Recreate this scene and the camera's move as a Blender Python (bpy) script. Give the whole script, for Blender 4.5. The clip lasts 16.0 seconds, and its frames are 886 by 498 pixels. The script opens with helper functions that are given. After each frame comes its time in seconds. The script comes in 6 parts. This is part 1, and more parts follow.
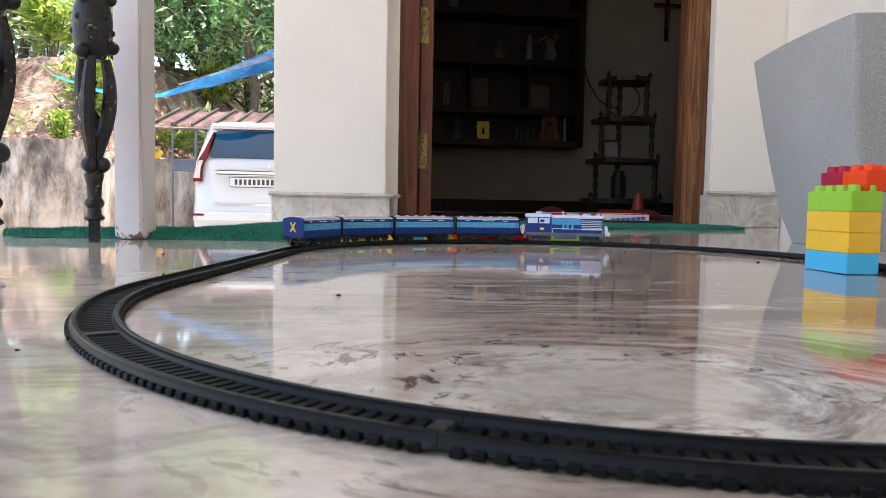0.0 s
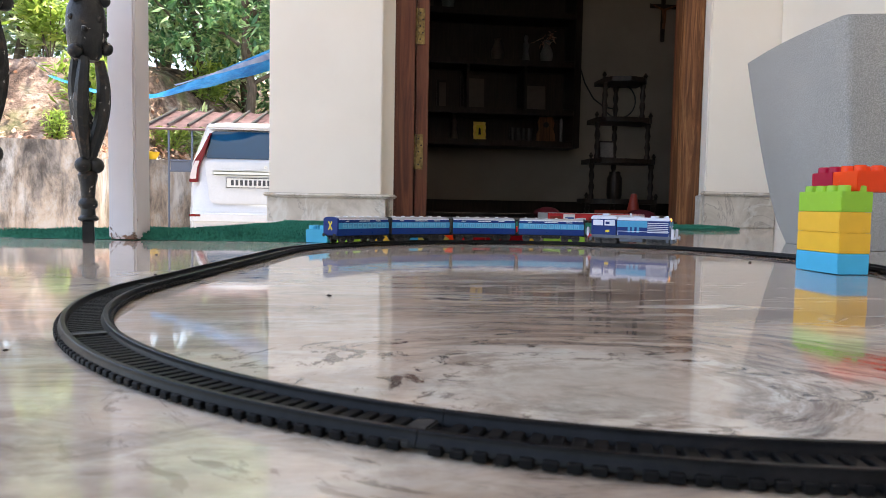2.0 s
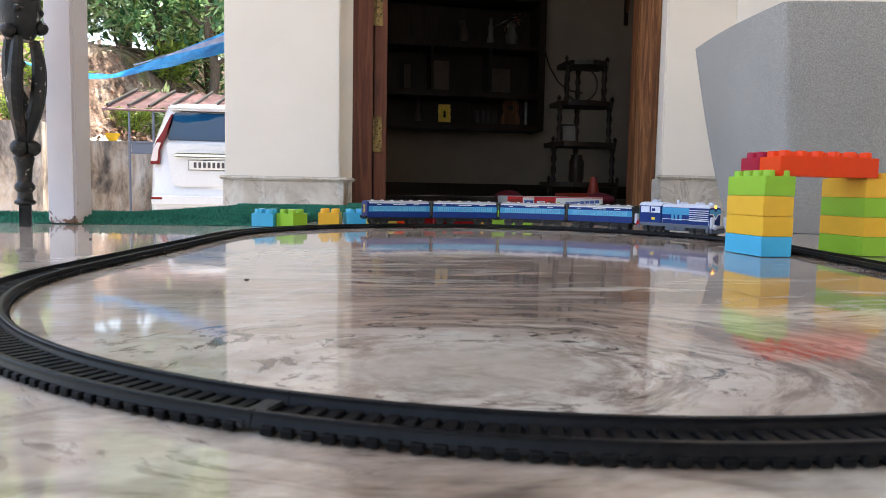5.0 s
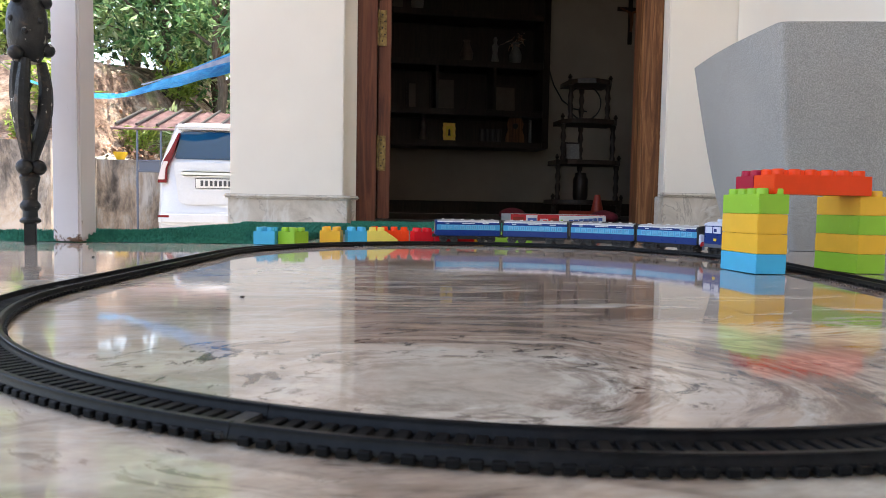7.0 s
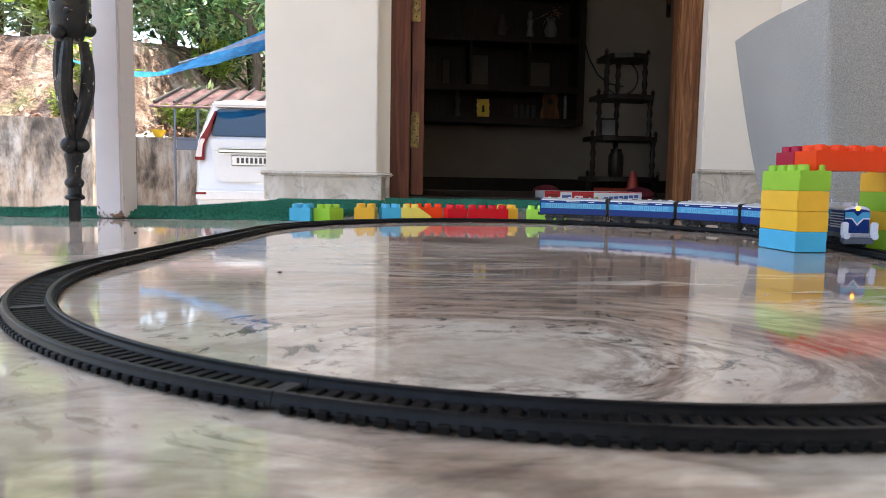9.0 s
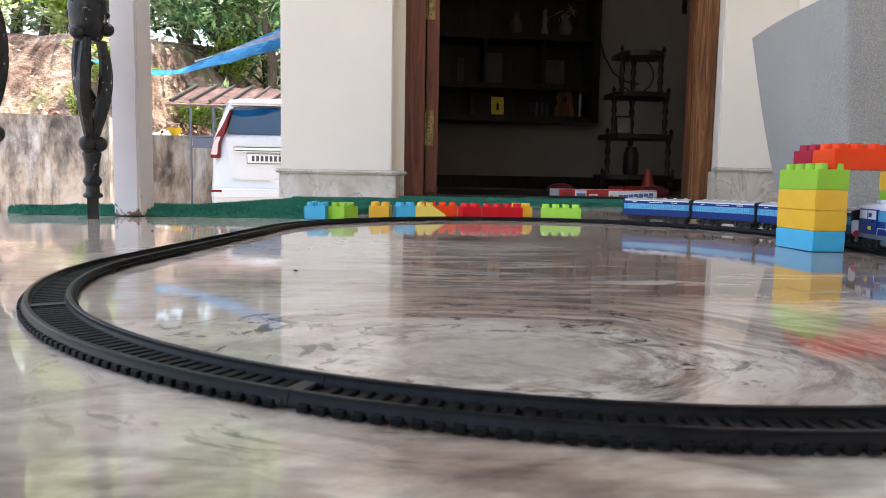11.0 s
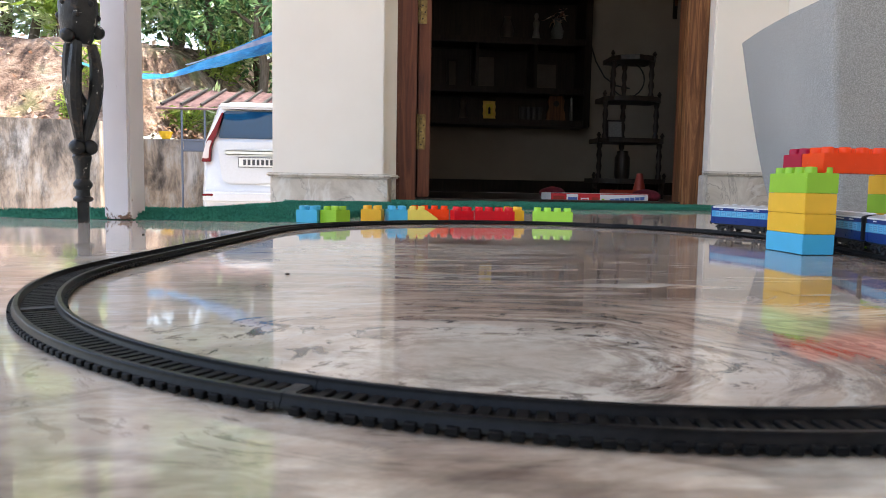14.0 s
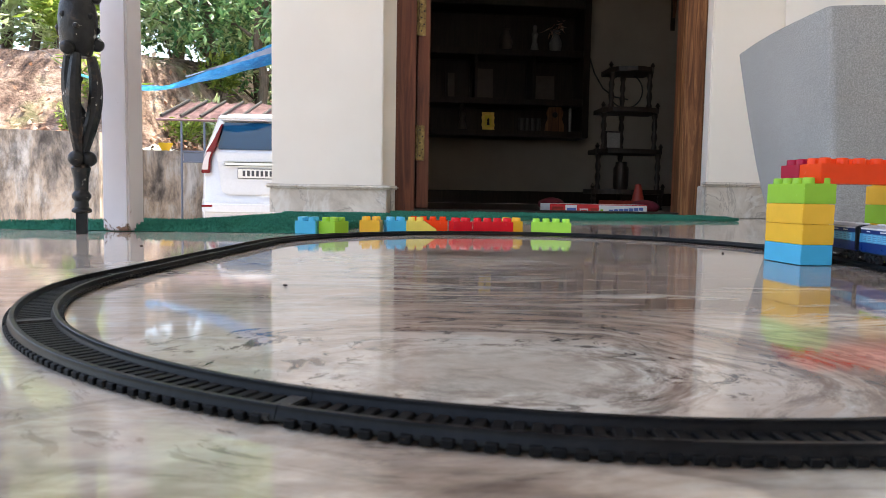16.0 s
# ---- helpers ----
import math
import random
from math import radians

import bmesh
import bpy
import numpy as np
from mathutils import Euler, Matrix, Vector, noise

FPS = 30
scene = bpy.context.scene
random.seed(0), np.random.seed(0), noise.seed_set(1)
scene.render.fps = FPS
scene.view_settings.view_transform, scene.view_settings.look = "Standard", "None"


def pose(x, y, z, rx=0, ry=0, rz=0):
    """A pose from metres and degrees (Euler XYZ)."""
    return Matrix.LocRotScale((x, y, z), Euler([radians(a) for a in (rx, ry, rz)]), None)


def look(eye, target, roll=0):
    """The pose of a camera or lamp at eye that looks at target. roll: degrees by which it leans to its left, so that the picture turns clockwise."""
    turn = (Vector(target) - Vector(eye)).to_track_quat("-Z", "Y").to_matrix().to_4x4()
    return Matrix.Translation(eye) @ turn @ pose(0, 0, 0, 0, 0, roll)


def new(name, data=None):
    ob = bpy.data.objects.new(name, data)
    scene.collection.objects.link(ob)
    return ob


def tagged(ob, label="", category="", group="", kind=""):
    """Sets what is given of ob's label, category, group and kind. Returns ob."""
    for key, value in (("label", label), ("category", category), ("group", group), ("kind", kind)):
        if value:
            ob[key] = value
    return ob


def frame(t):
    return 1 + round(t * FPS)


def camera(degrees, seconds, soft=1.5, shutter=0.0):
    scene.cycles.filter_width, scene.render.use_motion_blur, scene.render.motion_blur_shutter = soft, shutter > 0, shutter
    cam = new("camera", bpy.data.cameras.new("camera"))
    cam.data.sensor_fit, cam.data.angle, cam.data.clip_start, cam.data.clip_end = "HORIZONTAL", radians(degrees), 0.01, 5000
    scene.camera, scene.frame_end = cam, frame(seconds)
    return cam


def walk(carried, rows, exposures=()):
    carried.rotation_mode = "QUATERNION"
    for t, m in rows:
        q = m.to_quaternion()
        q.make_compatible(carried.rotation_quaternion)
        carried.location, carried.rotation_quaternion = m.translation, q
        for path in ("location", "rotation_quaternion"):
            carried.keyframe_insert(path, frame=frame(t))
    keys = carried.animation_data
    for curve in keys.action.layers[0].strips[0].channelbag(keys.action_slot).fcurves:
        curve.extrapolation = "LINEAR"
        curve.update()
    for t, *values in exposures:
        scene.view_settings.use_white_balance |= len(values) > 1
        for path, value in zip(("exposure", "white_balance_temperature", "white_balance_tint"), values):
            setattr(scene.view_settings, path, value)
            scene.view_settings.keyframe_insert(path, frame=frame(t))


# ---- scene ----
# ---------- camera ----------
cam = camera(63.54, 16.0, soft=0.85)
cam.data.dof.use_dof, cam.data.dof.focus_distance, cam.data.dof.aperture_fstop = True, 1.1, 44.0
# seconds, x, y, z, turn, tilt, lean
PATH = [
    (0.0, -0.0389, 0.0254, 0.0579, -6.87, -3.59, 1.07),
    (0.5, -0.0378, 0.0252, 0.0579, -7.07, -3.47, 1.05),
    (1.0, -0.0367, 0.0245, 0.0581, -7.14, -3.58, 1.09),
    (1.5, -0.0356, 0.0239, 0.0584, -7.14, -3.67, 1.08),
    (2.0, -0.0350, 0.0230, 0.0580, -7.11, -3.54, 1.05),
    (2.5, -0.0339, 0.0222, 0.0583, -6.92, -3.35, 1.03),
    (3.0, -0.0317, 0.0203, 0.0582, -6.66, -3.23, 1.05),
    (3.5, -0.0263, 0.0184, 0.0581, -6.50, -3.67, 1.01),
    (4.0, -0.0177, 0.0185, 0.0589, -7.51, -4.60, 1.03),
    (4.5, -0.0070, 0.0162, 0.0592, -8.70, -4.84, 1.02),
    (4.7, -0.0053, 0.0150, 0.0594, -9.38, -4.97, 1.05),
    (6.8, 0.0044, 0.0038, 0.0608, -9.91, -3.14, 1.03),
    (7.0, 0.0042, 0.0042, 0.0605, -9.07, -3.46, 1.02),
    (7.5, 0.0020, 0.0014, 0.0613, -7.52, -4.39, 1.00),
    (8.0, 0.0024, 0.0014, 0.0612, -7.30, -4.49, 1.03),
    (8.5, 0.0026, 0.0012, 0.0608, -7.24, -4.51, 1.00),
    (9.0, 0.0032, 0.0009, 0.0604, -6.43, -5.34, 1.00),
    (11.5, 0.0025, 0.0002, 0.0612, -5.30, -5.53, 1.04),
    (12.0, 0.0025, 0.0003, 0.0608, -5.30, -5.22, 1.05),
    (12.5, 0.0028, -0.0002, 0.0608, -5.31, -5.18, 0.99),
    (13.0, 0.0024, -0.0000, 0.0611, -5.50, -5.16, 1.05),
    (13.5, 0.0026, -0.0002, 0.0608, -5.88, -5.14, 1.04),
    (14.0, 0.0024, -0.0001, 0.0608, -5.96, -5.21, 1.04),
    (14.5, 0.0026, -0.0002, 0.0614, -6.03, -5.00, 1.04),
    (15.0, 0.0022, -0.0005, 0.0611, -6.05, -4.76, 1.03),
    (15.5, 0.0023, -0.0009, 0.0610, -6.04, -4.54, 1.03),
    (16.0, 0.0034, -0.0000, 0.0609, -6.00, -4.34, 0.97),
]

walk(cam, [(t, pose(x, y, z, 90 + tilt, 0, turn) @ pose(0, 0, 0, 0, 0, lean)) for t, x, y, z, turn, tilt, lean in PATH],
     exposures=[(0.0, 2.45, 7350, 13), (16.0, 2.45, 7350, 13)])

# ---------- world and sun ----------
SUN_DIR = Vector((0.28, 0.12, 0.95)).normalized()
world = bpy.data.worlds.new("world")
scene.world = world
world.use_nodes = True
wn = world.node_tree
sky = wn.nodes.new("ShaderNodeTexSky")
sky.sky_type = "NISHITA"
sky.sun_disc = False
sky.sun_elevation = math.asin(SUN_DIR.z)
sky.sun_rotation = math.atan2(SUN_DIR.x, SUN_DIR.y)
sky.air_density, sky.dust_density = 1.0, 3.0
wn.links.new(sky.outputs[0], wn.nodes["Background"].inputs[0])
wn.nodes["Background"].inputs[1].default_value = 0.15
sun_data = bpy.data.lights.new("sun", "SUN")
sun_data.energy, sun_data.angle, sun_data.color = 2.6, radians(0.6), (1.0, 0.97, 0.92)
sun = new("sun", sun_data)
sun.matrix_world = look(SUN_DIR * 40, (0, 0, 0))

# ---------- material helpers ----------
def nodes_of(name, rough=0.5, metal=0.0):
    m = bpy.data.materials.new(name)
    m.use_nodes = True
    nt = m.node_tree
    b = nt.nodes["Principled BSDF"]
    b.inputs["Roughness"].default_value = rough
    b.inputs["Metallic"].default_value = metal
    return m, nt, b


def coords(nt, scale=(1, 1, 1), kind="Object", rot=(0, 0, 0)):
    tc = nt.nodes.new("ShaderNodeTexCoord")
    mp = nt.nodes.new("ShaderNodeMapping")
    mp.inputs["Scale"].default_value = scale
    mp.inputs["Rotation"].default_value = [radians(a) for a in rot]
    nt.links.new(tc.outputs[kind], mp.inputs[0])
    return mp.outputs[0]


def noise_node(nt, vec, scale, detail=4, rough=0.55, dist=0.0):
    n = nt.nodes.new("ShaderNodeTexNoise")
    n.inputs["Scale"].default_value = scale
    n.inputs["Detail"].default_value = detail
    n.inputs["Roughness"].default_value = rough
    n.inputs["Distortion"].default_value = dist
    nt.links.new(vec, n.inputs["Vector"])
    return n.outputs["Fac"]


def ramp(nt, fac, stops):
    r = nt.nodes.new("ShaderNodeValToRGB")
    els = r.color_ramp.elements
    while len(els) < len(stops):
        els.new(0.5)
    for e, (p, c) in zip(els, stops):
        e.position = p
        e.color = (*c, 1) if len(c) == 3 else c
    nt.links.new(fac, r.inputs[0])
    return r.outputs[0]


def mix(nt, fac, a, b, mode="MIX"):
    n = nt.nodes.new("ShaderNodeMix")
    n.data_type, n.blend_type = "RGBA", mode
    for sock, v in ((n.inputs[0], fac), (n.inputs[6], a), (n.inputs[7], b)):
        if isinstance(v, (int, float)):
            sock.default_value = v
        elif isinstance(v, tuple):
            sock.default_value = (*v, 1)
        else:
            nt.links.new(v, sock)
    return n.outputs[2]


def bump(nt, b, height, strength=0.3, dist=0.001):
    n = nt.nodes.new("ShaderNodeBump")
    n.inputs["Strength"].default_value = strength
    n.inputs["Distance"].default_value = dist
    nt.links.new(height, n.inputs["Height"])
    nt.links.new(n.outputs[0], b.inputs["Normal"])


G3 = lambda v: (v, v, v)


def speckled(name, c1, c2, scale, rough=0.5, metal=0.0, bump_d=0.0005, bump_s=0.3, kind="Object", stretch=(1, 1, 1), lo=0.35, hi=0.65, coarse=None):
    """Two-tone surface: fine grain over a slow drift."""
    m, nt, b = nodes_of(name, rough, metal)
    v = coords(nt, stretch, kind)
    f = noise_node(nt, v, scale, 6, 0.65)
    col = ramp(nt, f, [(lo, c1), (hi, c2)])
    slow = noise_node(nt, v, coarse or scale * 0.13, 3)
    col = mix(nt, ramp(nt, slow, [(0.3, G3(0.82)), (0.7, G3(1.0))]), (0, 0, 0), col)
    nt.links.new(col, b.inputs["Base Color"])
    bump(nt, b, f, bump_s, bump_d)
    return m


def plastic(name, c, rough=0.3):
    m, nt, b = nodes_of(name, rough)
    v = coords(nt)
    f = noise_node(nt, v, 60, 3)
    col = ramp(nt, f, [(0.3, tuple(k * 0.93 for k in c)), (0.7, c)])
    nt.links.new(col, b.inputs["Base Color"])
    nt.links.new(ramp(nt, noise_node(nt, v, 180, 4), [(0.3, G3(rough * 0.85)), (0.7, G3(min(1, rough * 1.25)))]), b.inputs["Roughness"])
    return m


def marble_floor():
    m, nt, b = nodes_of("polished_marble", 0.07)
    v = coords(nt)

    def warped(scale, amount, stretch):
        n = nt.nodes.new("ShaderNodeTexNoise")
        n.inputs["Scale"].default_value = scale
        n.inputs["Detail"].default_value = 3
        nt.links.new(v, n.inputs["Vector"])
        ma = nt.nodes.new("ShaderNodeVectorMath")
        ma.operation = "MULTIPLY_ADD"
        nt.links.new(n.outputs["Color"], ma.inputs[0])
        ma.inputs[1].default_value = (amount, amount, 0)
        nt.links.new(v, ma.inputs[2])
        mp = nt.nodes.new("ShaderNodeMapping")
        mp.inputs["Scale"].default_value = stretch
        nt.links.new(ma.outputs[0], mp.inputs[0])
        return mp.outputs[0]

    w1 = warped(3.5, 0.20, (2.6, 10.5, 1))
    w2 = warped(4.0, 0.13, (5.5, 25, 1))
    w3 = warped(4.0, 0.15, (7, 27, 1))
    # brown density: drifting clouds, richer in one broad patch of the slab
    gr = nt.nodes.new("ShaderNodeTexGradient")
    gr.gradient_type = "SPHERICAL"
    gm = nt.nodes.new("ShaderNodeMapping")
    gm.inputs["Location"].default_value = (-0.55, -0.72, 0)
    gm.inputs["Scale"].default_value = (1.35, 1.2, 0)
    nt.links.new(v, gm.inputs[0])
    nt.links.new(gm.outputs[0], gr.inputs[0])
    cloud = nt.nodes.new("ShaderNodeMath")
    cloud.operation = "MULTIPLY_ADD"
    nt.links.new(gr.outputs["Fac"], cloud.inputs[0])
    cloud.inputs[1].default_value = -0.14
    nt.links.new(noise_node(nt, w1, 1.0, 6, 0.62, 0.4), cloud.inputs[2])
    base = ramp(nt, cloud.outputs[0], [(0.25, (0.25, 0.16, 0.11)), (0.36, (0.44, 0.31, 0.225)), (0.44, (0.70, 0.555, 0.435)), (0.58, (0.82, 0.725, 0.605))])
    fine = noise_node(nt, w2, 1.3, 9, 0.72, 0.7)
    streak = ramp(nt, fine, [(0.34, (0.18, 0.12, 0.09)), (0.40, (0.48, 0.38, 0.31)), (0.45, (0.90, 0.85, 0.80)), (0.56, (1, 1, 1))])
    col = mix(nt, 0.8, base, streak, "MULTIPLY")
    pale = ramp(nt, noise_node(nt, w2, 2.1, 7, 0.66, 0.8), [(0.53, G3(0.0)), (0.66, G3(1.0))])
    col = mix(nt, mix(nt, 0.8, (0, 0, 0), pale), col, (0.80, 0.785, 0.70))
    dark = ramp(nt, noise_node(nt, w3, 1.2, 6, 0.68, 1.0), [(0.33, G3(1.0)), (0.42, G3(0.0))])
    col = mix(nt, mix(nt, 0.9, (0, 0, 0), dark), col, (0.08, 0.06, 0.048))
    lines = ramp(nt, noise_node(nt, w2, 1.7, 6, 0.6, 0.5), [(0.475, G3(0.0)), (0.50, G3(1.0)), (0.525, G3(0.0))])
    col = mix(nt, mix(nt, 0.55, (0, 0, 0), lines), col, (0.84, 0.82, 0.76))
    lines = ramp(nt, noise_node(nt, w3, 0.9, 7, 0.66, 0.6), [(0.475, G3(0.0)), (0.50, G3(1.0)), (0.525, G3(0.0))])
    col = mix(nt, mix(nt, 0.3, (0, 0, 0), lines), col, (0.25, 0.17, 0.125))
    # one swirl: broken veins that run in rings round a pale eye
    sx = nt.nodes.new("ShaderNodeVectorMath")
    sx.operation = "SUBTRACT"
    nt.links.new(warped(8.0, 0.055, (1, 1, 0)), sx.inputs[0])
    sx.inputs[1].default_value = (0.074, 0.275, 0)
    sq = nt.nodes.new("ShaderNodeMapping")
    sq.inputs["Scale"].default_value = (0.82, 1.0, 0)
    sq.inputs["Rotation"].default_value = (0, 0, radians(14))
    nt.links.new(sx.outputs[0], sq.inputs[0])
    rl = nt.nodes.new("ShaderNodeVectorMath")
    rl.operation = "LENGTH"
    nt.links.new(sq.outputs[0], rl.inputs[0])
    rad = rl.outputs["Value"]
    un = nt.nodes.new("ShaderNodeVectorMath")
    un.operation = "NORMALIZE"
    nt.links.new(sq.outputs[0], un.inputs[0])

    def along_rings(k_ring, k_turn):
        m1 = nt.nodes.new("ShaderNodeMath")
        m1.operation = "MULTIPLY"
        nt.links.new(rad, m1.inputs[0])
        m1.inputs[1].default_value = k_ring
        cz = nt.nodes.new("ShaderNodeCombineXYZ")
        nt.links.new(m1.outputs[0], cz.inputs[2])
        ma = nt.nodes.new("ShaderNodeVectorMath")
        ma.operation = "MULTIPLY_ADD"
        nt.links.new(un.outputs[0], ma.inputs[0])
        ma.inputs[1].default_value = (k_turn, k_turn, 0)
        nt.links.new(cz.outputs[0], ma.inputs[2])
        return ma.outputs[0]

    fs = nt.nodes.new("ShaderNodeSeparateXYZ")
    nt.links.new(warped(6.0, 0.06, (1, 1, 0)), fs.inputs[0])
    # pale reflection painted into the slab as plain cream towards the open side
    plain = ramp(nt, fs.outputs[0], [(0.0, G3(1.0)), (0.055, G3(0.0))])
    col = mix(nt, mix(nt, 0.6, (0, 0, 0), plain), col, (0.60, 0.54, 0.45))
    area = mix(nt, plain, ramp(nt, rad, [(0.11, G3(1.0)), (0.20, G3(0.0))]), (0, 0, 0))
    tone = ramp(nt, rad, [(0.0, (0.68, 0.60, 0.49)), (0.045, (0.72, 0.66, 0.56)), (0.075, (0.60, 0.50, 0.40)), (0.105, (0.42, 0.31, 0.235)), (0.135, (0.60, 0.49, 0.39)), (0.165, (0.50, 0.41, 0.33)), (0.20, (0.36, 0.265, 0.205))])
    col = mix(nt, mix(nt, 0.85, (0, 0, 0), area), col, tone)
    pale = ramp(nt, noise_node(nt, along_rings(60, 1.1), 1.0, 8, 0.7, 0.4), [(0.52, G3(0.0)), (0.64, G3(1.0))])
    col = mix(nt, mix(nt, 0.6, (0, 0, 0), mix(nt, 1.0, area, pale, "MULTIPLY")), col, (0.66, 0.65, 0.57))
    brown = ramp(nt, noise_node(nt, along_rings(70, 1.3), 1.2, 9, 0.74, 0.4), [(0.38, G3(1.0)), (0.46, G3(0.6)), (0.53, G3(0.0))])
    col = mix(nt, mix(nt, 0.85, (0, 0, 0), mix(nt, 1.0, area, brown, "MULTIPLY")), col, (0.17, 0.112, 0.082))
    eye = ramp(nt, rad, [(0.022, G3(1.0)), (0.048, G3(0.0))])
    col = mix(nt, mix(nt, 0.85, (0, 0, 0), eye), col, (0.58, 0.52, 0.43))
    # dark specks gathered along the inner rings
    belt = ramp(nt, rad, [(0.030, G3(0.0)), (0.050, G3(1.0)), (0.10, G3(0.8)), (0.15, G3(0.0))])
    spots = ramp(nt, noise_node(nt, along_rings(95, 3.6), 1.0, 6, 0.7, 0.8), [(0.39, G3(1.0)), (0.44, G3(0.0))])
    col = mix(nt, mix(nt, 0.9, (0, 0, 0), mix(nt, 1.0, belt, spots, "MULTIPLY")), col, (0.07, 0.052, 0.042))
    # a broad brown belt of long streaks beyond the swirl
    bw = warped(5.0, 0.10, (1, 1, 0))
    bsep = nt.nodes.new("ShaderNodeSeparateXYZ")
    nt.links.new(bw, bsep.inputs[0])
    inx = ramp(nt, bsep.outputs[0], [(0.03, G3(0.0)), (0.10, G3(1.0)), (0.40, G3(1.0)), (0.55, G3(0.35))])
    iny = ramp(nt, bsep.outputs[1], [(0.40, G3(0.0)), (0.45, G3(1.0)), (0.60, G3(1.0)), (0.68, G3(0.15)), (0.78, G3(0.6)), (0.95, G3(0.1))])
    long = ramp(nt, noise_node(nt, warped(5.0, 0.08, (5, 46, 1)), 1.0, 9, 0.7, 0.5), [(0.42, G3(1.0)), (0.52, G3(0.8)), (0.60, G3(0.1))])
    belt2 = mix(nt, 1.0, mix(nt, 1.0, inx, iny, "MULTIPLY"), long, "MULTIPLY")
    col = mix(nt, mix(nt, 0.8, (0, 0, 0), belt2), col, (0.17, 0.115, 0.088))
    streaks = ramp(nt, noise_node(nt, warped(5.0, 0.08, (4, 58, 1)), 1.3, 8, 0.7, 0.4), [(0.53, G3(0.0)), (0.60, G3(1.0))])
    wide = ramp(nt, bsep.outputs[1], [(0.38, G3(0.0)), (0.46, G3(0.7)), (1.0, G3(0.7))])
    col = mix(nt, mix(nt, 1.0, streaks, wide, "MULTIPLY"), col, (0.66, 0.63, 0.56))
    # calmer cream stone with wandering grey-brown veins nearest the porch edge
    ys = nt.nodes.new("ShaderNodeSeparateXYZ")
    nt.links.new(v, ys.inputs[0])
    calm = ramp(nt, ys.outputs[1], [(0.12, G3(1.0)), (0.21, G3(0.0))])
    cw = warped(9.0, 0.05, (11, 19, 1))
    cream = ramp(nt, noise_node(nt, cw, 1.0, 5, 0.62, 0.0), [(0.37, (0.13, 0.098, 0.07)), (0.44, (0.34, 0.275, 0.205)), (0.51, (0.54, 0.455, 0.35)), (0.62, (0.58, 0.54, 0.445))])
    vein = ramp(nt, noise_node(nt, warped(9.0, 0.05, (9, 18, 1)), 1.0, 4, 0.55, 0.0), [(0.43, G3(0.0)), (0.475, G3(1.0)), (0.50, G3(0.9)), (0.56, G3(0.0))])
    cream = mix(nt, mix(nt, 0.75, (0, 0, 0), vein), cream, (0.15, 0.11, 0.08))
    col = mix(nt, calm, col, cream)
    blush = ramp(nt, noise_node(nt, warped(7.0, 0.10, (6, 11, 1)), 1.0, 6, 0.62, 0.6), [(0.40, G3(1.0)), (0.52, G3(0.0))])
    col = mix(nt, mix(nt, 0.25, (0, 0, 0), blush), col, (0.40, 0.28, 0.215))
    blot = ramp(nt, noise_node(nt, warped(11.0, 0.05, (13, 20, 1)), 1.0, 8, 0.72, 0.6), [(0.38, G3(0.55)), (0.50, G3(1.0))])
    col = mix(nt, 0.6, col, blot, "MULTIPLY")
    grain = ramp(nt, noise_node(nt, v, 130, 4, 0.7), [(0.3, G3(0.86)), (0.7, G3(1.0))])
    col = mix(nt, 1.0, col, grain, "MULTIPLY")
    nt.links.new(col, b.inputs["Base Color"])
    nt.links.new(ramp(nt, noise_node(nt, v, 18, 5), [(0.3, G3(0.028)), (0.7, G3(0.065))]), b.inputs["Roughness"])
    b.inputs["IOR"].default_value = 1.45
    bump(nt, b, noise_node(nt, v, 6, 2), 0.02, 0.0006)
    return m


def painted_wall(name, c1, c2, rough=0.6):
    m, nt, b = nodes_of(name, rough)
    v = coords(nt)
    big = noise_node(nt, v, 2.5, 4, 0.6)
    col = ramp(nt, big, [(0.3, c1), (0.7, c2)])
    scuff = ramp(nt, noise_node(nt, v, 30, 6, 0.7, 1.0), [(0.70, G3(0.0)), (0.78, G3(1.0))])
    col = mix(nt, mix(nt, 0.25, (0, 0, 0), scuff), col, (0.42, 0.38, 0.32))
    nt.links.new(col, b.inputs["Base Color"])
    bump(nt, b, noise_node(nt, v, 90, 5, 0.6), 0.15, 0.001)
    return m


def wood(name, c1, c2, c3, rough=0.38, axis="Z"):
    m, nt, b = nodes_of(name, rough)
    st = {"Z": (14, 14, 0.9), "Y": (14, 0.9, 14), "X": (0.9, 14, 14)}[axis]
    v = coords(nt, st)
    f = noise_node(nt, v, 3.0, 7, 0.65, 1.2)
    col = ramp(nt, f, [(0.28, c1), (0.5, c2), (0.72, c3)])
    nt.links.new(col, b.inputs["Base Color"])
    bump(nt, b, f, 0.25, 0.0008)
    return m


